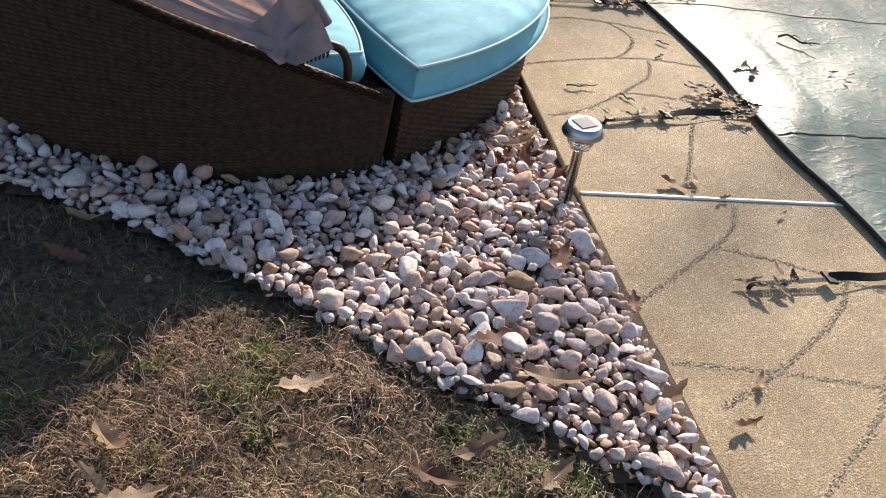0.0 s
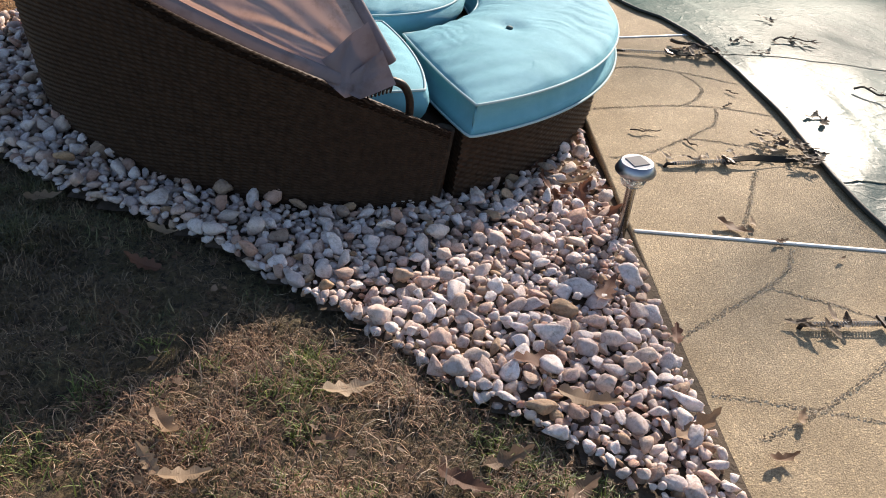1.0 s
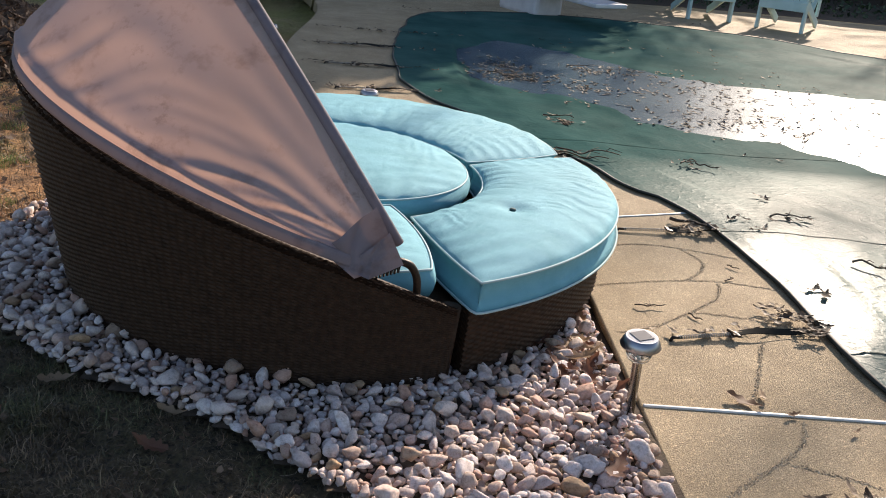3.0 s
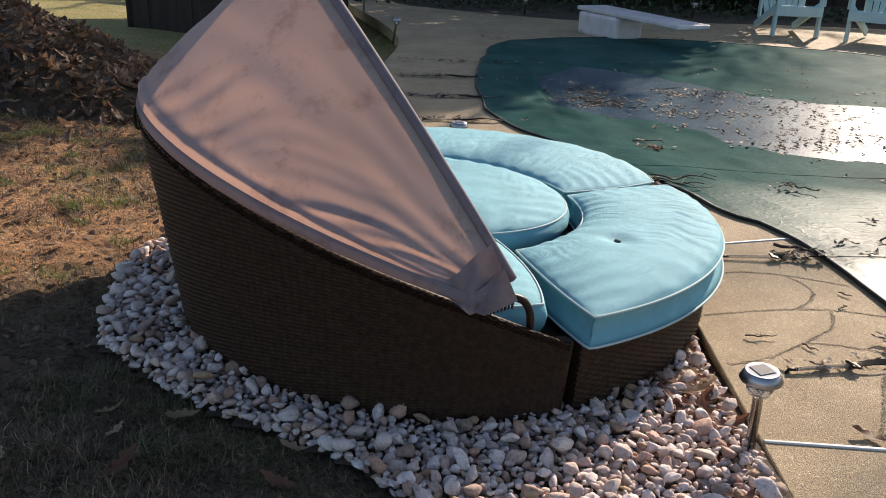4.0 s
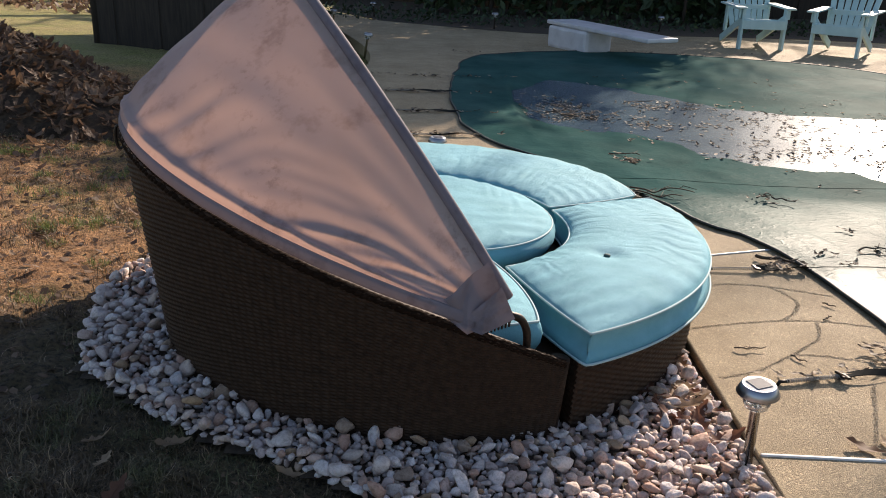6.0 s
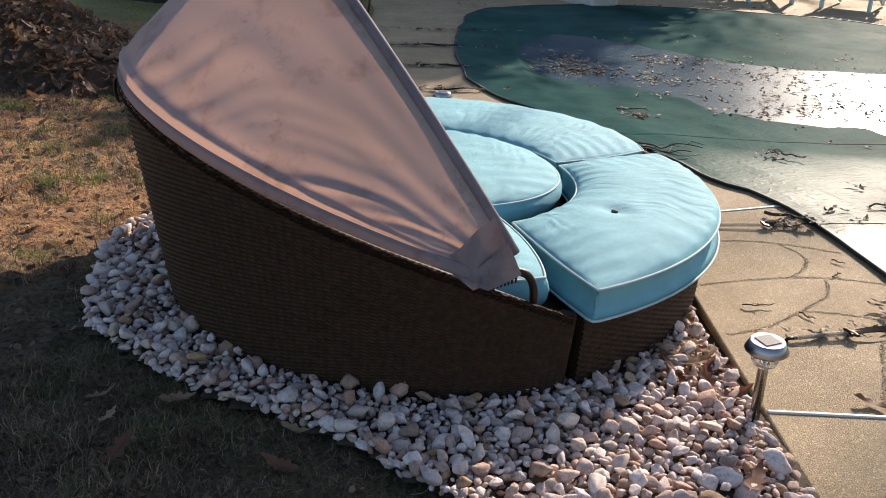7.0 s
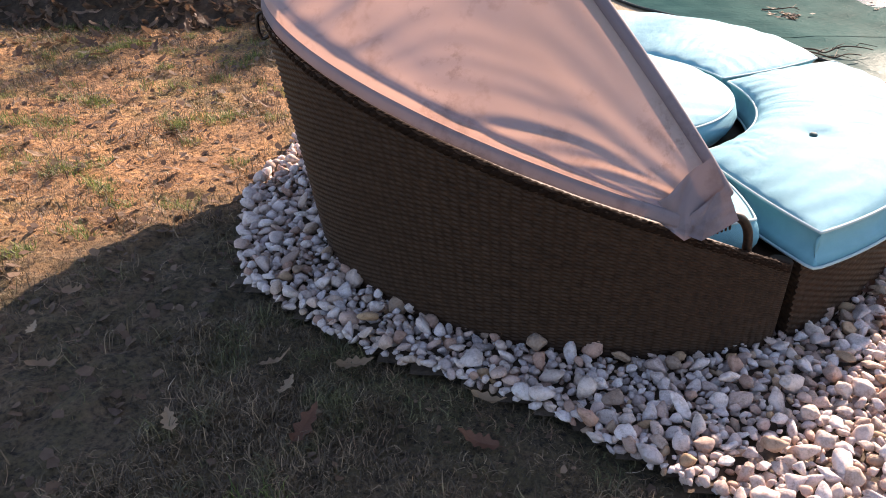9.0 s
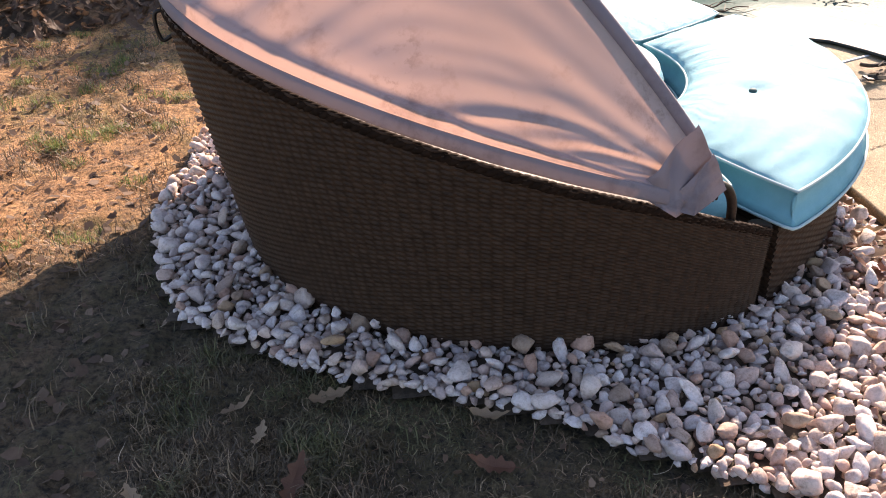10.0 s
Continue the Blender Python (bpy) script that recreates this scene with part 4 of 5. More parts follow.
# fence beyond the deck
fence = thing("fence", "dark wooden board fence in shade", "fence", kind="structure")
for k in range(57):
    x = -4.5 + k * 0.30
    y = 16.2 - 0.10 * x if x < 2 else 16.0 - 0.25 * (x - 2)
    bm = bmesh.new()
    box(bm, (0.36, 0.03, 2.3 + 0.03 * math.sin(k * 2.1)), pose(x, y + 0.035 * (k % 2), 1.05, 0, 0, -5.7 if x < 2 else -14), 0.006)
    part("board", bm, M_BOARDS, fence, smooth=False)
for a, b in (((1.6, 13.0), (3.1, 12.9)), ((4.3, 12.8), (6.3, 12.6))):
    tube("rail", [(a[0], a[1], 1.0), ((a[0] + b[0]) / 2, (a[1] + b[1]) / 2, 0.985), (b[0], b[1], 0.97)], 0.012, M_RAIL, fence, 6, label="thin pale wire rail")
tube("post", [(3.30, 12.85, -0.05), (3.34, 12.85, 1.1)], 0.03, M_BOARDS, fence, 8)

# garden shed of dark boards by the leaf pile
shed = thing("shed", "dark boarded garden shed standing in shade", "shed")
for k in range(9):
    bm = bmesh.new()
    box(bm, (0.29, 0.03, 3.0), pose(-5.08 + 0.28 * k, 8.9 + 0.02 * (k % 2), 1.22), 0.006)
    part("board", bm, M_BOARDS, shed, smooth=False)
for k in range(7):
    for x, a in ((-5.21, 90), (-2.72, 90)):
        bm = bmesh.new()
        box(bm, (0.29, 0.03, 3.0), pose(x + 0.02 * (k % 2), 9.05 + 0.28 * k, 1.22, 0, 0, a), 0.006)
        part("side_board", bm, M_BOARDS, shed, smooth=False)
bm = bmesh.new()
box(bm, (3.1, 2.9, 0.08), pose(-3.9, 10.1, 2.85, -6, 0, 0), 0.01)
part("roof", bm, M_BOARDS, shed, smooth=False)
for x, y in ((-5.18, 8.93), (-2.74, 8.93), (-5.18, 10.9), (-2.74, 10.9)):
    tube("corner_post", [(x, y, -0.3), (x, y, 2.8)], 0.06, M_BOARDS, shed, 8)


# ---- trees and hedge ----
def leaf_cloud(count, place, size, seed, shape=4):
    """Many small leaves: place(rng) gives a point; returns vertices and faces."""
    r = np.random.default_rng(seed)
    verts, faces = [], []
    for _ in range(count):
        p = place(r)
        a, b = Vector(r.normal(size=3)).normalized(), Vector(r.normal(size=3)).normalized()
        b = (b - a * b.dot(a)).normalized()
        s = size * r.uniform(0.5, 1.3)
        o = len(verts)
        verts += [p + a * s, p + b * s * 0.45, p - a * s, p - b * s * 0.45]
        faces.append((o, o + 1, o + 2, o + 3))
    return verts, faces


def bare_tree(x, y, height, r, seed, crown=0):
    rr = random.Random(seed)
    tree = thing("tree", "bare winter tree with a dark furrowed trunk", "tree", "trees beyond the fence")
    base = Vector((x, y, -0.4))
    trunk = [base + Vector((0.25 * math.sin(k * 0.6 + seed) * k / 8, 0.2 * math.cos(k * 0.5 + seed) * k / 8, height * k / 8)) for k in range(9)]
    tube("trunk", trunk, [r * (1.25 if k == 0 else 1 - 0.085 * k) for k in range(9)], M_BARK, tree, 12)
    bv, bf = [], []
    for k in range(26):
        t = rr.uniform(0.35, 0.98)
        i = min(int(t * 8), 7)
        p = trunk[i].lerp(trunk[i + 1], t * 8 - i)
        a, length = rr.uniform(0, 6.28), height * rr.uniform(0.15, 0.32) * (1.2 - 0.6 * t)
        line = [p]
        for s in range(5):
            a += rr.uniform(-0.5, 0.5)
            line.append(line[-1] + Vector((math.cos(a), math.sin(a), rr.uniform(0.3, 0.9))) * (length / 5))
        v, f = tube_data(line, [r * 0.30 * (1 - 0.17 * s) * (1.15 - t) + 0.006 for s in range(6)], 5)
        bf += [tuple(q + len(bv) for q in g) for g in f]
        bv += v
        for s in range(2, 6):
            for _ in range(3):
                b = a + rr.uniform(-1.3, 1.3)
                tip = line[s] + Vector((math.cos(b), math.sin(b), rr.uniform(0.0, 0.9))) * (length * rr.uniform(0.2, 0.45))
                v, f = tube_data([line[s], line[s].lerp(tip, 0.5) + Vector((0, 0, 0.05)), tip], [0.018, 0.011, 0.004], 4)
                bf += [tuple(q + len(bv) for q in g) for g in f]
                bv += v
    raw("limbs", bv, bf, M_BARK, tree)
    return tree


for k, (x, y, h, r) in enumerate(((6.2, 22.0, 13, 0.34), (10.5, 23.5, 10.2, 0.16), (3.4, 19.0, 12, 0.22), (-8.0, 17.5, 11, 0.22), (-2.0, 22, 13, 0.24), (15.5, 24.0, 13, 0.18), (12.0, 30, 14, 0.24))):
    bare_tree(x, y, h, r, k + 1)

hedge = thing("hedge", "dense dark evergreen hedge beyond the deck", "hedge")


def in_hedge(r):
    x = r.uniform(-1.3, 4.7)
    top = (4.6 if x < 2.6 else 4.6 - 0.9 * (x - 2.6)) + 0.3 * math.sin(x * 1.3) + 0.25 * math.sin(x * 3.1)
    return Vector((x, 13.9 - 0.12 * x + r.normal(0, 0.3), 0.05 + top * r.random() ** 0.8))


raw("foliage", *leaf_cloud(17000, in_hedge, 0.12, 3), M_EVERGREEN, hedge, smooth=False)
for k in range(6):
    tube("stem", [(-1.0 + 1.05 * k, 13.9 - 0.12 * (-1.0 + 1.05 * k), -0.6), (-0.95 + 1.05 * k, 13.9 - 0.12 * (-1.0 + 1.05 * k), 3.0)], 0.05, M_BARK, hedge, 6)

def unseen_shade_tree(x, y, reach, low, top, seed):
    """A broad evergreen: trunk, limbs and a crown of many leaf clumps with gaps."""
    rr = random.Random(seed)
    tree = thing("tree", "unseen evergreen tree added to shade the far deck", "tree", "trees beyond the fence")
    trunk = [Vector((x + 0.08 * math.sin(k + seed), y + 0.08 * math.cos(k * 1.3), -0.5 + (top + 0.3) * k / 7)) for k in range(8)]
    tube("trunk", trunk, [0.20 * (1 - 0.11 * k) for k in range(8)], M_BARK, tree, 10)
    clumps, lv, lf = [], [], []
    for k in range(34):
        f = rr.random()
        a, r = rr.uniform(0, 6.283), reach * math.sqrt(rr.random()) * (0.55 + 0.75 * math.sin(math.pi * (0.15 + 0.75 * f)))
        q = Vector((x + r * math.cos(a), y + r * math.sin(a), low + (top - low) * f))
        clumps.append(q)
        root = Vector((x, y, max(low - 0.6, q.z - 0.5 * r - 0.3)))
        v, g = tube_data([root, root.lerp(q, 0.55) + Vector((0, 0, 0.10)), q], [0.05, 0.03, 0.01], 5)
        lf += [tuple(i + len(lv) for i in h) for h in g]
        lv += v
    raw("limbs", lv, lf, M_BARK, tree)
    raw("crown", *leaf_cloud(9000, lambda r: clumps[int(r.integers(0, len(clumps)))] + Vector(r.normal(0, 0.33, 3)), 0.15, seed), M_EVERGREEN, tree, smooth=False)
    return tree


# Out of view; added so that its crown shades the far-left deck.
unseen_shade_tree(4.6, 16.4, 1.25, 4.2, 6.3, 5)

# low ground cover in the far bed
bed_leaves = leaf_cloud(2600, lambda r: (lambda x: Vector((x, 11.55 + max(0, -0.5 * (x + 0.2)) * 0.6 + r.uniform(0.1, 1.5), -0.02 + 0.22 * r.random() ** 2)))(r.uniform(-3.0, 9.0)), 0.05, 9)
tagged(raw("ground_cover", *bed_leaves, M_EVERGREEN, smooth=False), "glossy low evergreen ground cover and fallen leaves", "ground cover", kind="stuff")


# ---- fallen leaves ----
def oak_outline(lobes=3, seed=0, steps=20):
    """Half widths along a leaf: rounded lobes inside a long oval."""
    r = random.Random(seed)
    edges = []
    for side in (1, -1):
        shift, deep = r.uniform(-0.06, 0.06), r.uniform(0.36, 0.52)
        edge = []
        for k in range(steps):
            t = 0.05 + 0.93 * k / (steps - 1)
            oval = 0.03 + 0.20 * math.sin(math.pi * min(1.0, t * 0.80 + 0.13)) ** 1.1
            wave = 1 - deep * (0.5 + 0.5 * math.cos(2 * math.pi * ((lobes + 0.4) * t + shift)))
            edge.append((t, side * oval * wave * r.uniform(0.92, 1.08)))
        edges.append(edge)
    return edges


def oak_mesh(seed, curl, steps=20):
    """A lobed oak leaf one unit long, folded along its rib and curled."""
    left, right = oak_outline(3 + seed % 2, seed, steps)
    r = random.Random(seed + 50)
    spine = [(0.0, 0.0)] + [(t, 0.0) for t, _ in left] + [(1.08, 0.0)]
    verts, faces = [], []

    def bend(t, w):
        z = curl * (t - 0.45) ** 2 * 0.8 + abs(w) * (0.35 * curl + 0.08) + 0.07 * math.sin(9 * t + seed) * abs(w) * 3
        return (t - 0.5, w, z)

    for t, w in spine:
        verts.append(bend(t, w))
    n = len(spine)
    for edge in (left, right):
        o = len(verts)
        for t, w in edge:
            verts.append(bend(t, w))
        chain = [0] + list(range(o, o + len(edge))) + [n - 1]
        for k in range(n - 1):
            a, b, c, d = k, k + 1, chain[k + 1], chain[k]
            faces.append((a, b, c) if d == a else (a, b, d) if c == b else (a, b, c, d))
    # stalk
    o = len(verts)
    verts += [(-0.5, 0.012, bend(0, 0)[2]), (-0.5, -0.012, bend(0, 0)[2]), (-0.72, 0.0, bend(0, 0)[2] + 0.05 * r.random())]
    faces.append((o, o + 1, o + 2))
    return verts, faces


LEAF_MESHES = []
for seed in range(6):
    v, f = oak_mesh(seed, 0.45 + 0.5 * seed / 5 * (1 if seed % 2 else 1.6))
    me = bpy.data.meshes.new("oak_leaf")
    me.from_pydata(v, [], f)
    me.materials.append(M_LEAF)
    LEAF_MESHES.append(me)
    red = me.copy()
    red.materials[0] = M_LEAFRED
    LEAF_MESHES.append(red)


def fallen_leaf(x, y, size, turn, variety, z=None, tilt=(0, 0), red=False, where="lying on the lawn"):
    ob = new("oak_leaf", LEAF_MESHES[2 * (variety % 6) + (1 if red else 0)])
    ob.matrix_world = pose(x, y, (lawn_height(x, y) + 0.022 if z is None else z), tilt[0], tilt[1], turn) @ Matrix.Scale(size * 0.92, 4)
    return tagged(ob, ("russet" if red else "curled tan") + " dry oak leaf " + where, "leaf", "fallen oak leaves")


# on the lawn, in turn: x, y, length, turn
for k, (x, y, s, a) in enumerate(((-0.735, -0.742, 0.11, 22), (-0.76, -0.868, 0.06, 15), (-0.431, -0.881, 0.10, 20), (-0.522, -0.942, 0.11, -20), (-1.04, -0.892, 0.09, -50), (-1.05, -0.963, 0.07, 130), (-0.99, -0.985, 0.09, 15),
                                 (-0.307, -0.95, 0.10, 40), (-2.266, 0.082, 0.09, -20), (-2.295, -0.087, 0.06, 100), (-2.19, -0.226, 0.09, 10), (-1.677, -0.155, 0.08, 20), (-1.628, -0.245, 0.07, 80), (-1.825, -0.409, 0.09, 120),
                                 (-1.555, -0.386, 0.10, 70), (-1.499, -0.143, 0.09, 10), (-1.191, -0.259, 0.08, -15), (-1.20, -0.385, 0.09, 165))):
    fallen_leaf(x, y, s, a, k, tilt=(14 * math.sin(k), 12 * math.cos(k * 2)), red=k in (3, 14, 17))
for k in range(46):
    r = random.Random(k + 300)
    x, y = r.uniform(-4.2, -2.15), r.uniform(0.2, 3.0)
    fallen_leaf(x, y, r.uniform(0.05, 0.10), r.uniform(0, 360), k, tilt=(r.uniform(-18, 18), r.uniform(-18, 18)), red=k % 5 == 0)
# among the pebbles
for k, (x, y, s, a, red) in enumerate(((-0.35, -0.63, 0.12, 20, 1), (-0.26, -0.74, 0.13, -20, 0), (-0.05, -0.80, 0.12, 30, 0), (-0.14, -0.36, 0.13, 60, 1), (-0.12, 0.20, 0.13, 10, 0), (-0.18, 0.14, 0.11, 150, 1),
                                       (-0.08, 0.30, 0.10, -30, 0), (-0.33, 0.24, 0.07, 80, 0), (-0.66, 0.02, 0.06, 120, 1), (-0.10, 0.62, 0.10, 45, 1), (-0.05, 0.5, 0.09, 100, 0), (-1.16, 0.0, 0.07, 80, 1), (0.0, -0.5, 0.08, 75, 1))):
    fallen_leaf(x, y, s, a, k, z=yard(x, y) + 0.045, tilt=(9 * math.sin(k * 3.0), 10 * math.cos(k * 2.0)), red=bool(red), where="caught among the pebbles")
# a drift of brown leaves caught against the slab by the lamp
for k in range(18):
    r = random.Random(k + 900)
    x, y = r.uniform(-0.22, -0.03), r.gauss(0.25, 0.10)
    fallen_leaf(x, y, r.uniform(0.07, 0.11), r.uniform(0, 360), k, z=yard(x, y) + r.uniform(0.034, 0.050), tilt=(r.uniform(-14, 14), r.uniform(-14, 14)), red=k % 4 != 0, where="caught among the pebbles")
# on the deck
for k, (x, y, s, a) in enumerate(((0.33, 0.045, 0.11, -35), (0.40, 0.075, 0.06, 80), (0.45, -0.015, 0.05, 20), (0.23, -0.70, 0.055, 60), (0.14, -0.815, 0.07, 10), (0.60, -0.085, 0.035, 30), (0.36, 1.74, 0.04, 50))):
    fallen_leaf(x, y, s, a, k, z=0.008, tilt=(8 * math.sin(k), 6), where="lying on the concrete deck")

# crumbled leaf bits trodden into the lawn
cr = np.random.default_rng(77)
cv, cf = [], []
for _ in range(6500):
    x, y = cr.uniform(-4.4, -0.25), cr.uniform(-1.3, 3.6)
    if math.hypot(x + 0.96, y - 0.72) < 1.05 or (x > -1.3 and (x + 0.155) * 0.6 + (y + 0.973) * 0.8 > -0.02) or (x > -1.9 and cr.random() < 0.55):
        continue
    o, t, r = len(cv), cr.uniform(0, 6.28), cr.uniform(0.006, 0.026) * (0.95 if x < -1.9 else 0.6)
    z, tl = lawn_height(x, y) + cr.uniform(0.004, 0.02), cr.uniform(-0.6, 0.6, 2)
    for k in range(5):
        a, rr = t + k * 1.2566, r * cr.uniform(0.35, 1.0)
        cv.append((x + rr * math.cos(a), y + rr * math.sin(a), z + rr * (tl[0] * math.cos(a) + tl[1] * math.sin(a))))
    cf.append((o, o + 1, o + 2, o + 3, o + 4))
tagged(raw("leaf_crumbs", cv, cf, M_LITTER, smooth=False), "crumbled bits of brown leaves in the lawn", "leaf litter", kind="stuff")

far_leaves = leaf_cloud(2600, lambda r: (lambda x, y: Vector((x, y, yard(x, y) + 0.03 + 0.05 * r.random())))(r.uniform(-15, -5.5), r.uniform(13.2, 19.0)), 0.09, 15)
tagged(raw("leaf_carpet", *far_leaves, M_LITTER, smooth=False), "carpet of brown leaves under the far trees", "leaf litter", kind="stuff")

# the great heap of raked leaves
heap_rng = np.random.default_rng(21)
HEAP_SHAPES = [oak_mesh(k % 6, 0.2 + 0.035 * k, 9) for k in range(15)]


def heap_height(x, y):
    a, b = (x + 4.75) * 0.94 + (y - 4.4) * -0.34, (x + 4.75) * 0.34 + (y - 4.4) * 0.94
    d = (a / 2.3) ** 2 + (b / 1.15) ** 2
    return max(0.0, 0.66 * (1 - d)) * (0.85 + 0.3 * noise.noise((x * 1.7, y * 1.7, 5)))


hv, hf = [], []
for _ in range(9000):
    x, y = heap_rng.uniform(-7.6, -2.6), heap_rng.uniform(2.4, 6.0)
    h = heap_height(x, y)
    if h <= 0.0 and heap_rng.random() > 0.10:
        continue
    v, f = HEAP_SHAPES[int(heap_rng.integers(0, len(HEAP_SHAPES)))]
    mm = pose(x, y, yard(x, y) + h + heap_rng.uniform(-0.01, 0.03), heap_rng.uniform(-50, 50), heap_rng.uniform(-50, 50), heap_rng.uniform(0, 360)) @ Matrix.Scale(heap_rng.uniform(0.07, 0.13), 4)
    o = len(hv)
    hv += [mm @ Vector(p) for p in v]
    hf += [tuple(q + o for q in g) for g in f]
heap = tagged(raw("leaf_pile", hv, hf, M_LITTER, smooth=False), "big heap of raked brown oak leaves", "leaf pile", kind="stuff")
gv, gf = [], []
for j in range(41):
    for i in range(51):
        x, y = -7.6 + 5.0 * i / 50, 2.4 + 3.6 * j / 40
        gv.append((x, y, yard(x, y) - 0.05 + max(0, heap_height(x, y) - 0.0)))
gf = [(j * 51 + i, j * 51 + i + 1, j * 51 + i + 52, j * 51 + i + 51) for j in range(40) for i in range(50)]
raw("pile_core", gv, gf, M_SOIL, heap)


# ---- debris and straps of the cover ----
def twig(x, y, length, turn, z, r=0.003, seed=0, where="deck"):
    rr = random.Random(seed + 77)
    pts = [Vector((length * (k / 5 - 0.5), rr.uniform(-0.09, 0.09) * length, 0.002 + r + rr.uniform(0, 0.01) * (length / 0.1))) for k in range(6)]
    line = smooth_line(pts, 4)
    tv, tf = tube_data(line, [r * (1 - 0.025 * k) for k in range(21)], 6)
    for k in range(3):
        root = line[rr.randint(5, 17)]
        shoot = [root, root + Vector((0.09, rr.choice((-1, 1)) * 0.10, 0.02)) * length, root + Vector((0.20, rr.choice((-1, 1)) * rr.uniform(0.12, 0.24), 0.05)) * length]
        v, f = tube_data(shoot, [r * 0.6, r * 0.45, r * 0.2], 5)
        tf += [tuple(q + len(tv) for q in g) for g in f]
        tv += v
    ob = raw("twig", tv, tf, M_TWIG)
    ob.matrix_world = pose(x, y, z, 0, 0, turn)
    return tagged(ob, "thin dark fallen twig on the " + where, "twig", "fallen twigs")


for k, (x, y, l, a) in enumerate(((0.22, 0.63, 0.11, 5), (0.36, 0.565, 0.06, -50), (0.60, 0.90, 0.05, 30), (0.66, 1.02, 0.05, -50))):
    twig(x, y, l, a, 0.0, 0.003, k)


def cover_strap(x0, y0, x1, y1, seed, loop=False):
    """An anchor spring on the deck with its webbing strap up to the edge of the cover."""
    ob = thing("cover_strap", "black cover strap with a steel anchor spring", "strap", "straps of the pool cover")
    a, b = Vector((x0, y0, 0.012)), Vector((x1, y1, 0.02))
    d = (b - a).normalized()
    s = Vector((-d.y, d.x, 0))
    e = a + d * min(0.20, (b - a).length * 0.5)
    coil = [a.lerp(e, k / 160) + s * (0.0062 * math.cos(k * 0.95)) + Vector((0, 0, 0.0062 * math.sin(k * 0.95))) for k in range(161)]
    tube("spring", coil, 0.0018, M_DULLSTEEL, ob, 5, label="dull steel coil spring")
    tube("anchor", [a - d * 0.03 + Vector((0, 0, -0.02)), a - d * 0.02, a + d * 0.01], 0.006, M_DARKMETAL, ob, 8)
    wv = []
    for k in range(13):
        f = k / 12
        p = e.lerp(b, f) + Vector((0, 0, 0.006 * math.sin(f * 7 + seed)))
        t = 0.6 * math.sin(f * 3 + seed)
        q = s * math.cos(t) + Vector((0, 0, math.sin(t)))
        wv += [p + q * 0.011, p - q * 0.011, p - q * 0.011 + Vector((0, 0, 0.003)), p + q * 0.011 + Vector((0, 0, 0.003))]
    wf = [(4 * k + i, 4 * k + (i + 1) % 4, 4 * k + 4 + (i + 1) % 4, 4 * k + 4 + i) for k in range(12) for i in range(4)]
    raw("webbing", wv, wf, M_WEBBING, ob, smooth=False)
    bm = bmesh.new()
    box(bm, (0.03, 0.045, 0.008), pose(*(e + Vector((0, 0, 0.004))), 0, 12, math.degrees(math.atan2(d.y, d.x))), 0.002)
    part("buckle", bm, M_DARKMETAL, ob, smooth=False)
    if loop:
        fall = smooth_line([b + Vector((-0.05, -0.01, 0.012)), b + Vector((0.0, -0.05, 0.035)), b + Vector((0.015, -0.13, 0.012)), b + Vector((-0.02, -0.20, -0.018))], 6)
        lv = [q + Vector((o, 0, h)) for q in fall for o, h in ((0.014, 0), (-0.014, 0), (-0.014, 0.003), (0.014, 0.003))]
        raw("strap_loop", lv, [(4 * k + i, 4 * k + (i + 1) % 4, 4 * k + 4 + (i + 1) % 4, 4 * k + 4 + i) for k in range(len(fall) - 1) for i in range(4)], M_WEBBING, ob, smooth=False)
    return ob


for k, s in enumerate(((0.25, 0.40, 0.78, 0.50), (0.38, -0.385, 0.86, -0.35), (0.30, 1.36, 0.72, 1.37), (-0.05, 2.42, 0.28, 2.42), (-1.1, 3.75, -0.55, 3.78), (-1.25, 4.6, -0.70, 4.6), (-1.3, 5.5, -0.74, 5.5))):
    cover_strap(*s, k, k == 1)

# litter heaps: on the deck by the straps, and over the cover
def litter(name, label, spots, seed, size, height, tip=40):
    r = np.random.default_rng(seed)
    lv, lf = [], []
    for x, y, sx, sy, count, z in spots:
        for _ in range(count):
            v, f = HEAP_SHAPES[int(r.integers(0, len(HEAP_SHAPES)))]
            px, py = x + r.normal(0, sx), y + r.normal(0, sy)
            if not (px > 0.06 or py > 2.6):
                continue
            mm = pose(px, py, z + abs(r.normal(0, height)), r.uniform(-tip, tip), r.uniform(-tip, tip), r.uniform(0, 360)) @ Matrix.Scale(r.uniform(0.5, 1.2) * size, 4)
            o = len(lv)
            lv.extend(mm @ Vector(p) for p in v)
            lf.extend(tuple(q + o for q in g) for g in f)
    return tagged(raw(name, lv, lf, M_DEBRIS, smooth=False), label, "leaf litter", kind="stuff")


litter("deck_litter", "crumpled wet leaves gathered along the cover edge",
       [(0.68, 0.57, 0.035, 0.06, 22, 0.016), (0.74, 0.51, 0.03, 0.04, 16, 0.024), (0.38, 0.43, 0.09, 0.012, 13, 0.010), (0.56, 0.485, 0.08, 0.010, 6, 0.012), (0.42, -0.385, 0.05, 0.02, 12, 0.012), (0.62, 1.40, 0.06, 0.03, 22, 0.015), (0.25, 2.45, 0.07, 0.05, 16, 0.015),
        (-0.9, 3.8, 0.25, 0.025, 60, 0.01), (-1.0, 4.6, 0.28, 0.03, 60, 0.01), (-1.0, 5.5, 0.3, 0.04, 70, 0.01), (-0.9, 6.4, 0.3, 0.05, 60, 0.01), (-0.35, 8.3, 0.3, 0.1, 24, 0.01), (2.3, 8.9, 0.7, 0.08, 40, 0.01)], 4, 0.054, 0.006, 18)


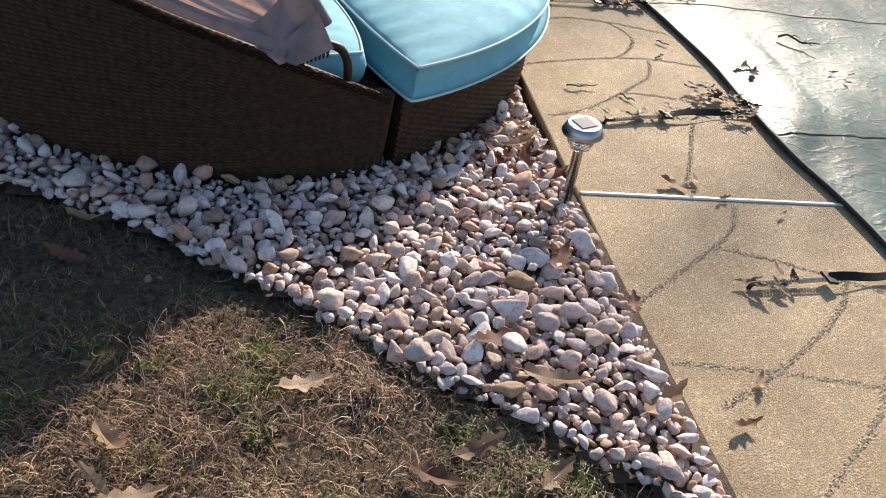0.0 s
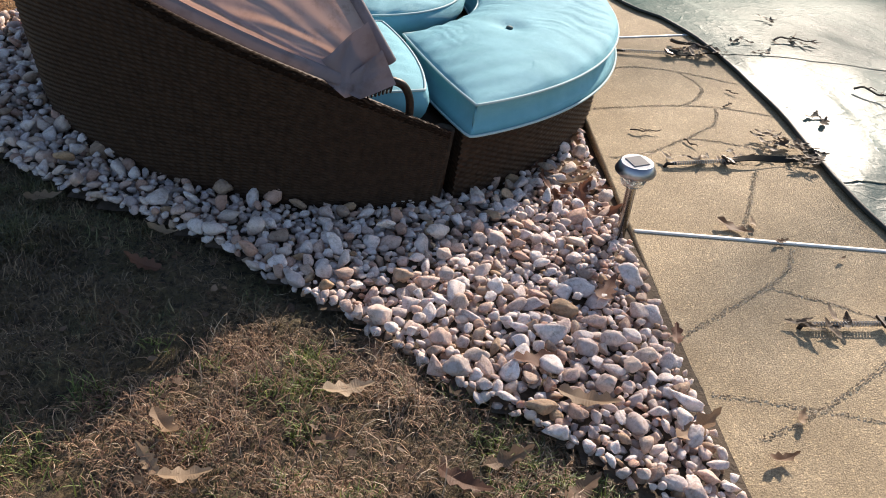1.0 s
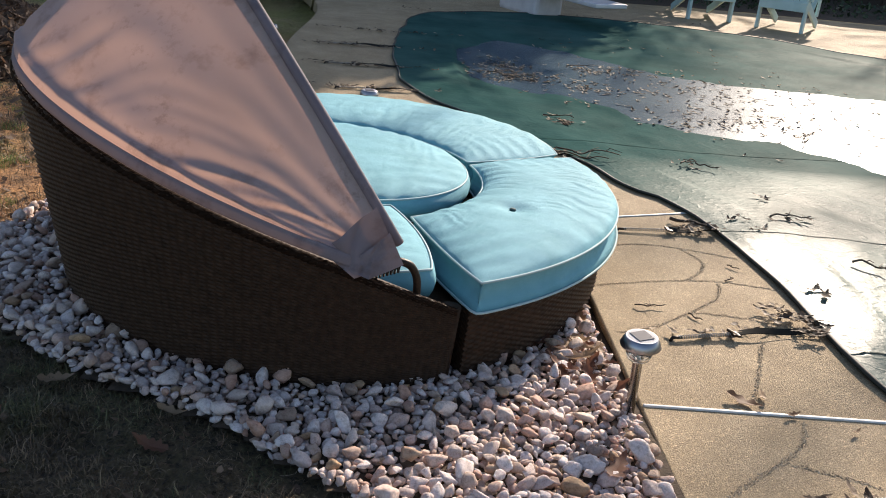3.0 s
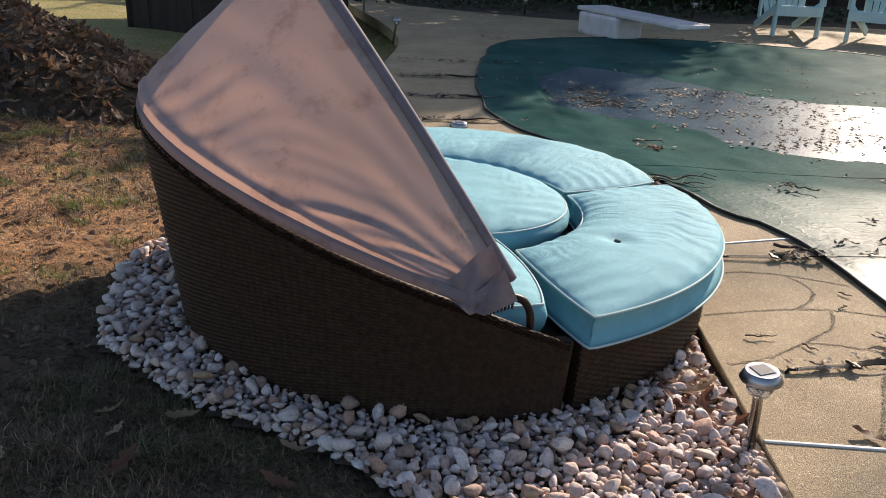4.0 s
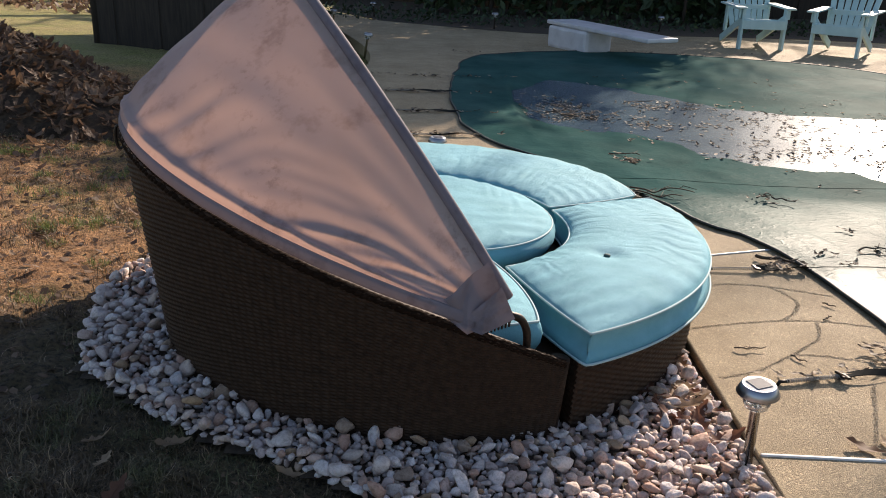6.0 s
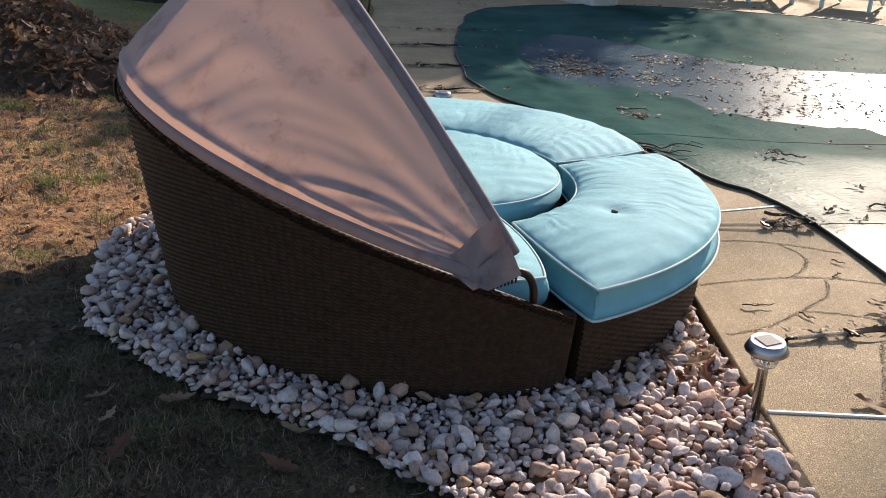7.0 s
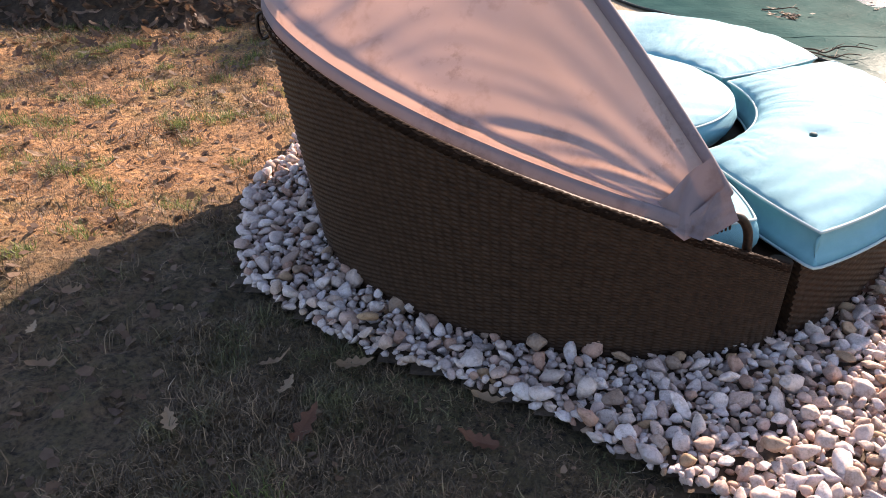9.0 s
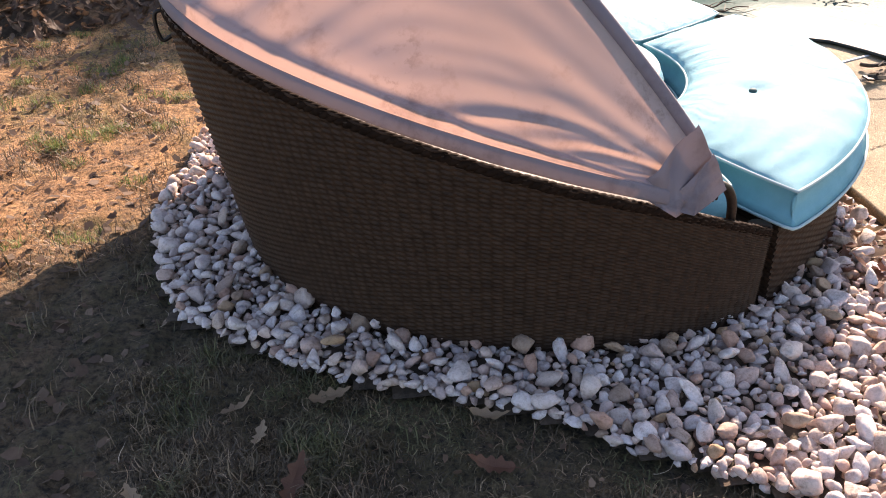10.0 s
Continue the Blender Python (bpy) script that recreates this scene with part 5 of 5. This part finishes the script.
def cover_height(x, y):
    d = Vector((x, y, 0)) - COVER_MID
    best = 0.0
    for a, b in zip(COVER_EDGE, COVER_EDGE[1:] + COVER_EDGE[:1]):
        den = d.x * (b.y - a.y) - d.y * (b.x - a.x)
        if abs(den) > 1e-9:
            ax, ay = a.x - COVER_MID.x, a.y - COVER_MID.y
            t = (ax * (b.y - a.y) - ay * (b.x - a.x)) / den
            u = (ax * d.y - ay * d.x) / den
            if t > 0 and -0.001 <= u <= 1.001:
                best = max(best, 1 / t)
    return max(sheet_height(x, y, best) + 0.006, WATER + 0.003)


spots_on_cover = [(0.15, 5.05, 0.12, 0.26, 110), (0.32, 4.75, 0.20, 0.12, 70), (1.05, 5.35, 0.16, 0.08, 26), (0.80, 4.48, 0.10, 0.12, 26), (0.37, 3.2, 0.05, 0.07, 26), (0.92, 2.46, 0.05, 0.04, 6), (1.35, 3.5, 0.25, 0.06, 26),
                  (0.86, 1.53, 0.03, 0.03, 5), (1.17, 1.93, 0.03, 0.03, 4), (1.14, 1.62, 0.07, 0.02, 7), (0.95, 1.45, 0.02, 0.02, 4), (0.90, 0.84, 0.02, 0.03, 4), (1.33, 0.84, 0.04, 0.02, 3), (1.4, 4.6, 0.5, 0.5, 150), (1.9, 3.9, 0.4, 0.3, 50), (2.4, 4.6, 0.7, 0.6, 110), (2.3, 3.6, 0.4, 0.4, 30), (1.5, 6.6, 1.0, 0.6, 30), (0.9, 3.9, 0.4, 0.5, 26), (0.22, 5.1, 0.2, 0.3, 60), (1.1, 5.3, 0.25, 0.15, 40), (1.7, 3.7, 0.25, 0.05, 30)]
litter("cover_litter", "small wet leaves and bits scattered over the pool cover", [(x, y, sx, sy, c, cover_height(x, y)) for x, y, sx, sy, c in spots_on_cover], 8, 0.058, 0.004, 12)
for k, (x, y, l, a) in enumerate(((0.93, 2.47, 0.16, 40), (1.03, 2.43, 0.13, -30), (0.35, 3.34, 0.2, -15), (1.15, 1.63, 0.2, 5), (1.28, 1.1, 0.16, -25), (0.9, 5.4, 0.3, 20), (0.2, 4.7, 0.4, -10), (2.0, 3.3, 0.3, 70), (0.3, 2.35, 0.3, -3), (0.36, 2.42, 0.35, 2))):
    twig(x, y, l, a, cover_height(x, y), 0.005, k + 20, "pool cover")
twig(0.62, 1.47, 0.16, -30, 0.004, 0.009, 41)
# rainwater lying level in the sag; it ends where the sheet rises through it
bm = bmesh.new()
bm.faces.new([bm.verts.new((p.x + 0.12 * (p.x - 1.8) / 2.5, p.y + 0.12 * (p.y - 4.2) / 2.0, WATER)) for p in POND])
tagged(part("puddle", bm, M_PUDDLE, smooth=False), "wide shallow rainwater puddle lying on the pool cover", "puddle", kind="structure")


# ---- gravel bed ----
def bed_floor(x, y):
    bx, by = x - BED_C[0], y - BED_C[1]
    ang, r = math.degrees(math.atan2(by, bx)), math.hypot(bx, by)
    inner = 0.768
    if -58 < ang < 140:
        lx, ly = bx + 0.34, by - 0.51
        return math.hypot(lx, ly) < 1.37 and ang < 60 or (ang >= 60 and r < 1.6)
    return r < inner


peb_rng = np.random.default_rng(11)
spots, cell = [], {}


def room(x, y, r, squeeze):
    cx, cy = int(math.floor(x / 0.056)), int(math.floor(y / 0.056))
    for i in range(cx - 1, cx + 2):
        for j in range(cy - 1, cy + 2):
            for px, py, pr in cell.get((i, j), ()):
                if (px - x) ** 2 + (py - y) ** 2 < (squeeze * (r + pr)) ** 2:
                    return False
    cell.setdefault((cx, cy), []).append((x, y, r))
    return True


for tries, lo, hi, squeeze in ((1100, 0.021, 0.028, 0.86), (12000, 0.0135, 0.020, 0.78), (90000, 0.0080, 0.0140, 0.75)):
    for _ in range(tries):
        x, y, r = peb_rng.uniform(-2.2, 0.02), peb_rng.uniform(-1.35, 2.0), peb_rng.uniform(lo, hi)
        if x > 0.004 - r or bed_reach(x, y) < r * 0.6 or bed_floor(x, y):
            continue
        if room(x, y, r, squeeze):
            spots.append((x, y, r))

# a lower layer that shows in the gaps
cell, under = {}, []
for _ in range(60000):
    x, y, r = peb_rng.uniform(-2.2, 0.02), peb_rng.uniform(-1.35, 2.0), peb_rng.uniform(0.012, 0.021)
    if x < 0.0 - r * 0.8 and bed_reach(x, y) > r * 0.9 and not bed_floor(x, y) and room(x, y, r, 0.72):
        under.append((x, y, r))

# soil under the pebbles
sv, sf, index = [], [], {}
step = 0.04
for j in range(int(3.5 / step)):
    for i in range(int(2.3 / step)):
        x, y = -2.25 + i * step, -1.4 + j * step
        if x < 0.028 and bed_reach(x, y) > -0.02:
            ids = []
            for dx, dy in ((0, 0), (step, 0), (step, step), (0, step)):
                key = (round(min(x + dx, 0.028), 3), round(y + dy, 3))
                if key not in index:
                    index[key] = len(sv)
                    sv.append((*key, yard(*key) + 0.006 + 0.004 * noise.noise((key[0] * 20, key[1] * 20, 0))))
                ids.append(index[key])
            if len(set(ids)) == 4:
                sf.append(tuple(ids))
soil = tagged(raw("gravel_bed", sv, sf, M_SOIL), "bed of pale river pebbles round the daybed", "gravel bed", kind="structure")

# pebble shapes: lumpy, a little angular, shared between alike pebbles
PEBBLES, LOW, FINE = [], [], []
for k in range(46):
    bm = bmesh.new()
    bmesh.ops.create_icosphere(bm, subdivisions=2 if k < 20 else 1 if k < 26 else 3, radius=1.0)
    fine, k = k >= 26, k - 26 if k >= 26 else k
    sx, sy, sz = 1.24 + 0.34 * math.sin(k * 2.1), 0.96 + 0.24 * math.cos(k * 1.3), 0.70 + 0.22 * math.sin(k * 3.7)
    cuts = [(Vector((math.cos(k * 1.9 + c * 2.2), math.sin(k * 2.7 + c * 1.7), math.sin(k + c * 1.1))).normalized(), 0.56 + 0.16 * math.sin(k * 5 + c * 2.3)) for c in range(10)]
    for v in bm.verts:
        p = v.co.normalized()
        d = 1 + 0.42 * noise.noise(p * 1.3 + Vector((k * 7.0, 0, 0))) + 0.10 * noise.noise(p * 3.0 + Vector((0, k * 5.0, 0)))
        q = p * d
        for nrm, lim in cuts:
            over = q.dot(nrm) - lim
            if over > 0:
                q -= nrm * over * 0.60
        v.co = Vector((q.x * sx, q.y * sy, q.z * sz))
    me = bpy.data.meshes.new("pebble")
    bm.to_mesh(me)
    bm.free()
    me.polygons.foreach_set("use_smooth", [True] * len(me.polygons))
    me.materials.append(M_PEBBLE)
    if fine:
        FINE.append(me)
    elif k < 20:
        PEBBLES.append(me)
    else:
        LOW.append((np.array([v.co[:] for v in me.vertices]), [tuple(q.vertices) for q in me.polygons]))

# the nearest of the larger ones are pieces of their own; the rest are joined
spots.sort(key=lambda s: -s[2])
big = [s for s in spots if s[2] > 0.014 and -0.95 < s[0] and s[1] < 0.5][:300]
chosen = set(big)
jv, jf = [], []
variants = [(np.array([v.co[:] for v in me.vertices]), [tuple(p.vertices) for p in me.polygons]) for me in PEBBLES]
for s in spots:
    x, y, r = s
    k = int(peb_rng.integers(0, len(PEBBLES)))
    lift = 0.016 + r * 0.55 + peb_rng.uniform(-0.006, 0.012) + (0.007 if r > 0.018 else 0.0)
    mm = pose(x, y, yard(x, y) + lift, peb_rng.uniform(-42, 42), peb_rng.uniform(-42, 42), peb_rng.uniform(0, 360)) @ Matrix.Scale(r * 1.06, 4)
    if s in chosen:
        ob = new("pebble", FINE[k])
        ob.parent = soil
        ob.matrix_world = mm
    else:
        pv, pf = variants[k]
        rot = np.array(mm.to_3x3())
        o = len(jv)
        jv.extend((pv @ rot.T + np.array(mm.translation)).tolist())
        jf.extend(tuple(q + o for q in g) for g in pf)
for x, y, r in under:
    pv, pf = LOW[int(peb_rng.integers(0, len(LOW)))]
    mm = pose(x, y, yard(x, y) + 0.004 + r * 0.45, peb_rng.uniform(-40, 40), peb_rng.uniform(-40, 40), peb_rng.uniform(0, 360)) @ Matrix.Scale(r, 4)
    o = len(jv)
    jv.extend((pv @ np.array(mm.to_3x3()).T + np.array(mm.translation)).tolist())
    jf.extend(tuple(q + o for q in g) for g in pf)
loose = raw("pebbles", jv, jf, M_PEBBLES, soil)
loose["kind"] = "stuff"

# ---- grass ----
g_rng = np.random.default_rng(31)
gv, gf = [], []


def grow(count, x0, x1, y0, y1, tall, seg=2, lean0=0.2, lean1=1.5, wide=(0.0006, 0.0014), clump=0.0, wander=0.7, within=None):
    """Blades sown over a stretch of lawn; clump gathers them into tufts."""
    for _ in range(count):
        x, y = g_rng.uniform(x0, x1), g_rng.uniform(y0, y1)
        if (within and not within(x + 0.25 * noise.noise((x * 3, y * 3, 0.5)), y)) or bed_reach(x, y) > 0.015 or x > 0.0:
            continue
        dens = 0.62 + 0.8 * noise.noise((x * 2.3, y * 2.3, 8.0)) + 0.4 * noise.noise((x * 8, y * 8, 1.0))
        if clump:
            dens = 0.15 + clump * noise.noise((x * 4.2, y * 4.2, 13.0)) + 0.9 * noise.noise((x * 15, y * 15, 3.0))
        if g_rng.random() > dens:
            continue
        h, a = tall * g_rng.uniform(0.4, 1.4), g_rng.uniform(0, 6.283)
        lean, w, curl = g_rng.uniform(lean0, lean1), g_rng.uniform(*wide), g_rng.uniform(-1, 1)
        z = lawn_height(x, y) - 0.003
        o = len(gv)
        px, py, pz = x, y, z
        for k in range(seg + 1):
            ww = w * (1 - 0.75 * k / seg)
            gv.append((px - math.sin(a) * ww, py + math.cos(a) * ww, pz))
            gv.append((px + math.sin(a) * ww, py - math.cos(a) * ww, pz))
            px += math.cos(a) * h / seg * math.sin(lean)
            py += math.sin(a) * h / seg * math.sin(lean)
            pz += h / seg * max(math.cos(lean), -0.3)
            lean += 0.5 * (k + 0.4) * (1 if lean0 < 0.9 else g_rng.uniform(-0.5, 0.6))
            a += curl * wander
        for k in range(seg):
            gf.append((o + 2 * k, o + 2 * k + 1, o + 2 * k + 3, o + 2 * k + 2))


grow(120000, -2.0, 0.0, -1.5, 0.1, 0.022, 3, 0.2, 1.3)
grow(60000, -2.0, 0.0, -1.5, 0.1, 0.040, 3, 0.1, 1.0, (0.0009, 0.0019), 1.6)
grow(36000, -3.6, -1.4, -1.0, 2.2, 0.026)
grow(30000, -4.2, -1.6, -0.6, 3.2, 0.055, 3, 0.1, 0.9, (0.001, 0.002), 1.9)
grow(26000, -5.5, -1.7, 1.6, 6.0, 0.04)
tagged(raw("grass", gv, gf, M_BLADE, smooth=False), "short dark winter grass with green tufts", "grass", kind="stuff")
# wiry dead straws, tangled over the green
gv, gf = [], []
# Bright straw stops along the daybed's shadow edge, so the shaded turf stays dark.
def sunlit_by_gravel(x, y):
    return x > -1.3 and y < -0.50 + 0.62 * min(x + 0.714, 0.0)


grow(95000, -1.6, 0.0, -1.5, -0.42, 0.052, 5, 0.3, 1.3, (0.0005, 0.0011), 3.0, 0.9, sunlit_by_gravel)
grow(1500, -1.3, -0.5, -1.0, -0.5, 0.10, 5, 0.2, 0.9, (0.0006, 0.0010), 0.0, 0.3, sunlit_by_gravel)
grow(8000, -1.6, 0.0, -1.5, -0.42, 0.045, 3, 0.4, 1.4, (0.0005, 0.0012), 0.0, 0.4, sunlit_by_gravel)
grow(3500, -2.6, -0.9, -1.3, 0.3, 0.055, 4, 1.0, 1.5, (0.0005, 0.001), 0.0, 1.0)
# Far straw is kept to sunlit ground, outside the daybed's shadow.
grow(60000, -4.6, -1.95, -0.3, 3.4, 0.030, 3, 0.6, 1.5, (0.0009, 0.0019), 2.4, 0.8, lambda x, y: x - 0.9 * y < -2.75)
tagged(raw("dry_straw", gv, gf, M_STRAW, smooth=False), "tangled tan straws of dead grass", "dry grass", kind="stuff")

# fresh green tufts
gv, gf = [], []
t_rng = random.Random(17)
tufts = [(-1.42, -1.0, 0.09), (-1.30, -0.96, 0.08), (-1.18, -0.98, 0.07), (-1.02, -0.90, 0.05), (-0.44, -0.83, 0.05), (-0.37, -0.79, 0.06), (-0.27, -0.95, 0.05), (-0.95, -1.1, 0.07), (-0.70, -1.0, 0.05), (-1.6, -0.6, 0.06), (-0.8, -0.72, 0.04)]
for k in range(46):
    tufts.append((t_rng.uniform(-1.6, -0.2), t_rng.uniform(-1.35, -0.62), t_rng.uniform(0.015, 0.05)))
for k in range(150):
    x, y = t_rng.uniform(-4.4, -2.0), t_rng.uniform(0.1, 3.2)
    if x - 0.9 * y < -2.8:
        tufts.append((x, y, t_rng.uniform(0.03, 0.10)))
for x, y, reach in tufts:
    grow(int(2600 * reach), x - reach, x + reach, y - reach * 0.7, y + reach * 0.7, 0.042, 3, 0.1, 1.0, (0.0009, 0.0018))
tagged(raw("green_tufts", gv, gf, M_TUFT, smooth=False), "fresh green grass tufts in the brown lawn", "grass", kind="stuff")
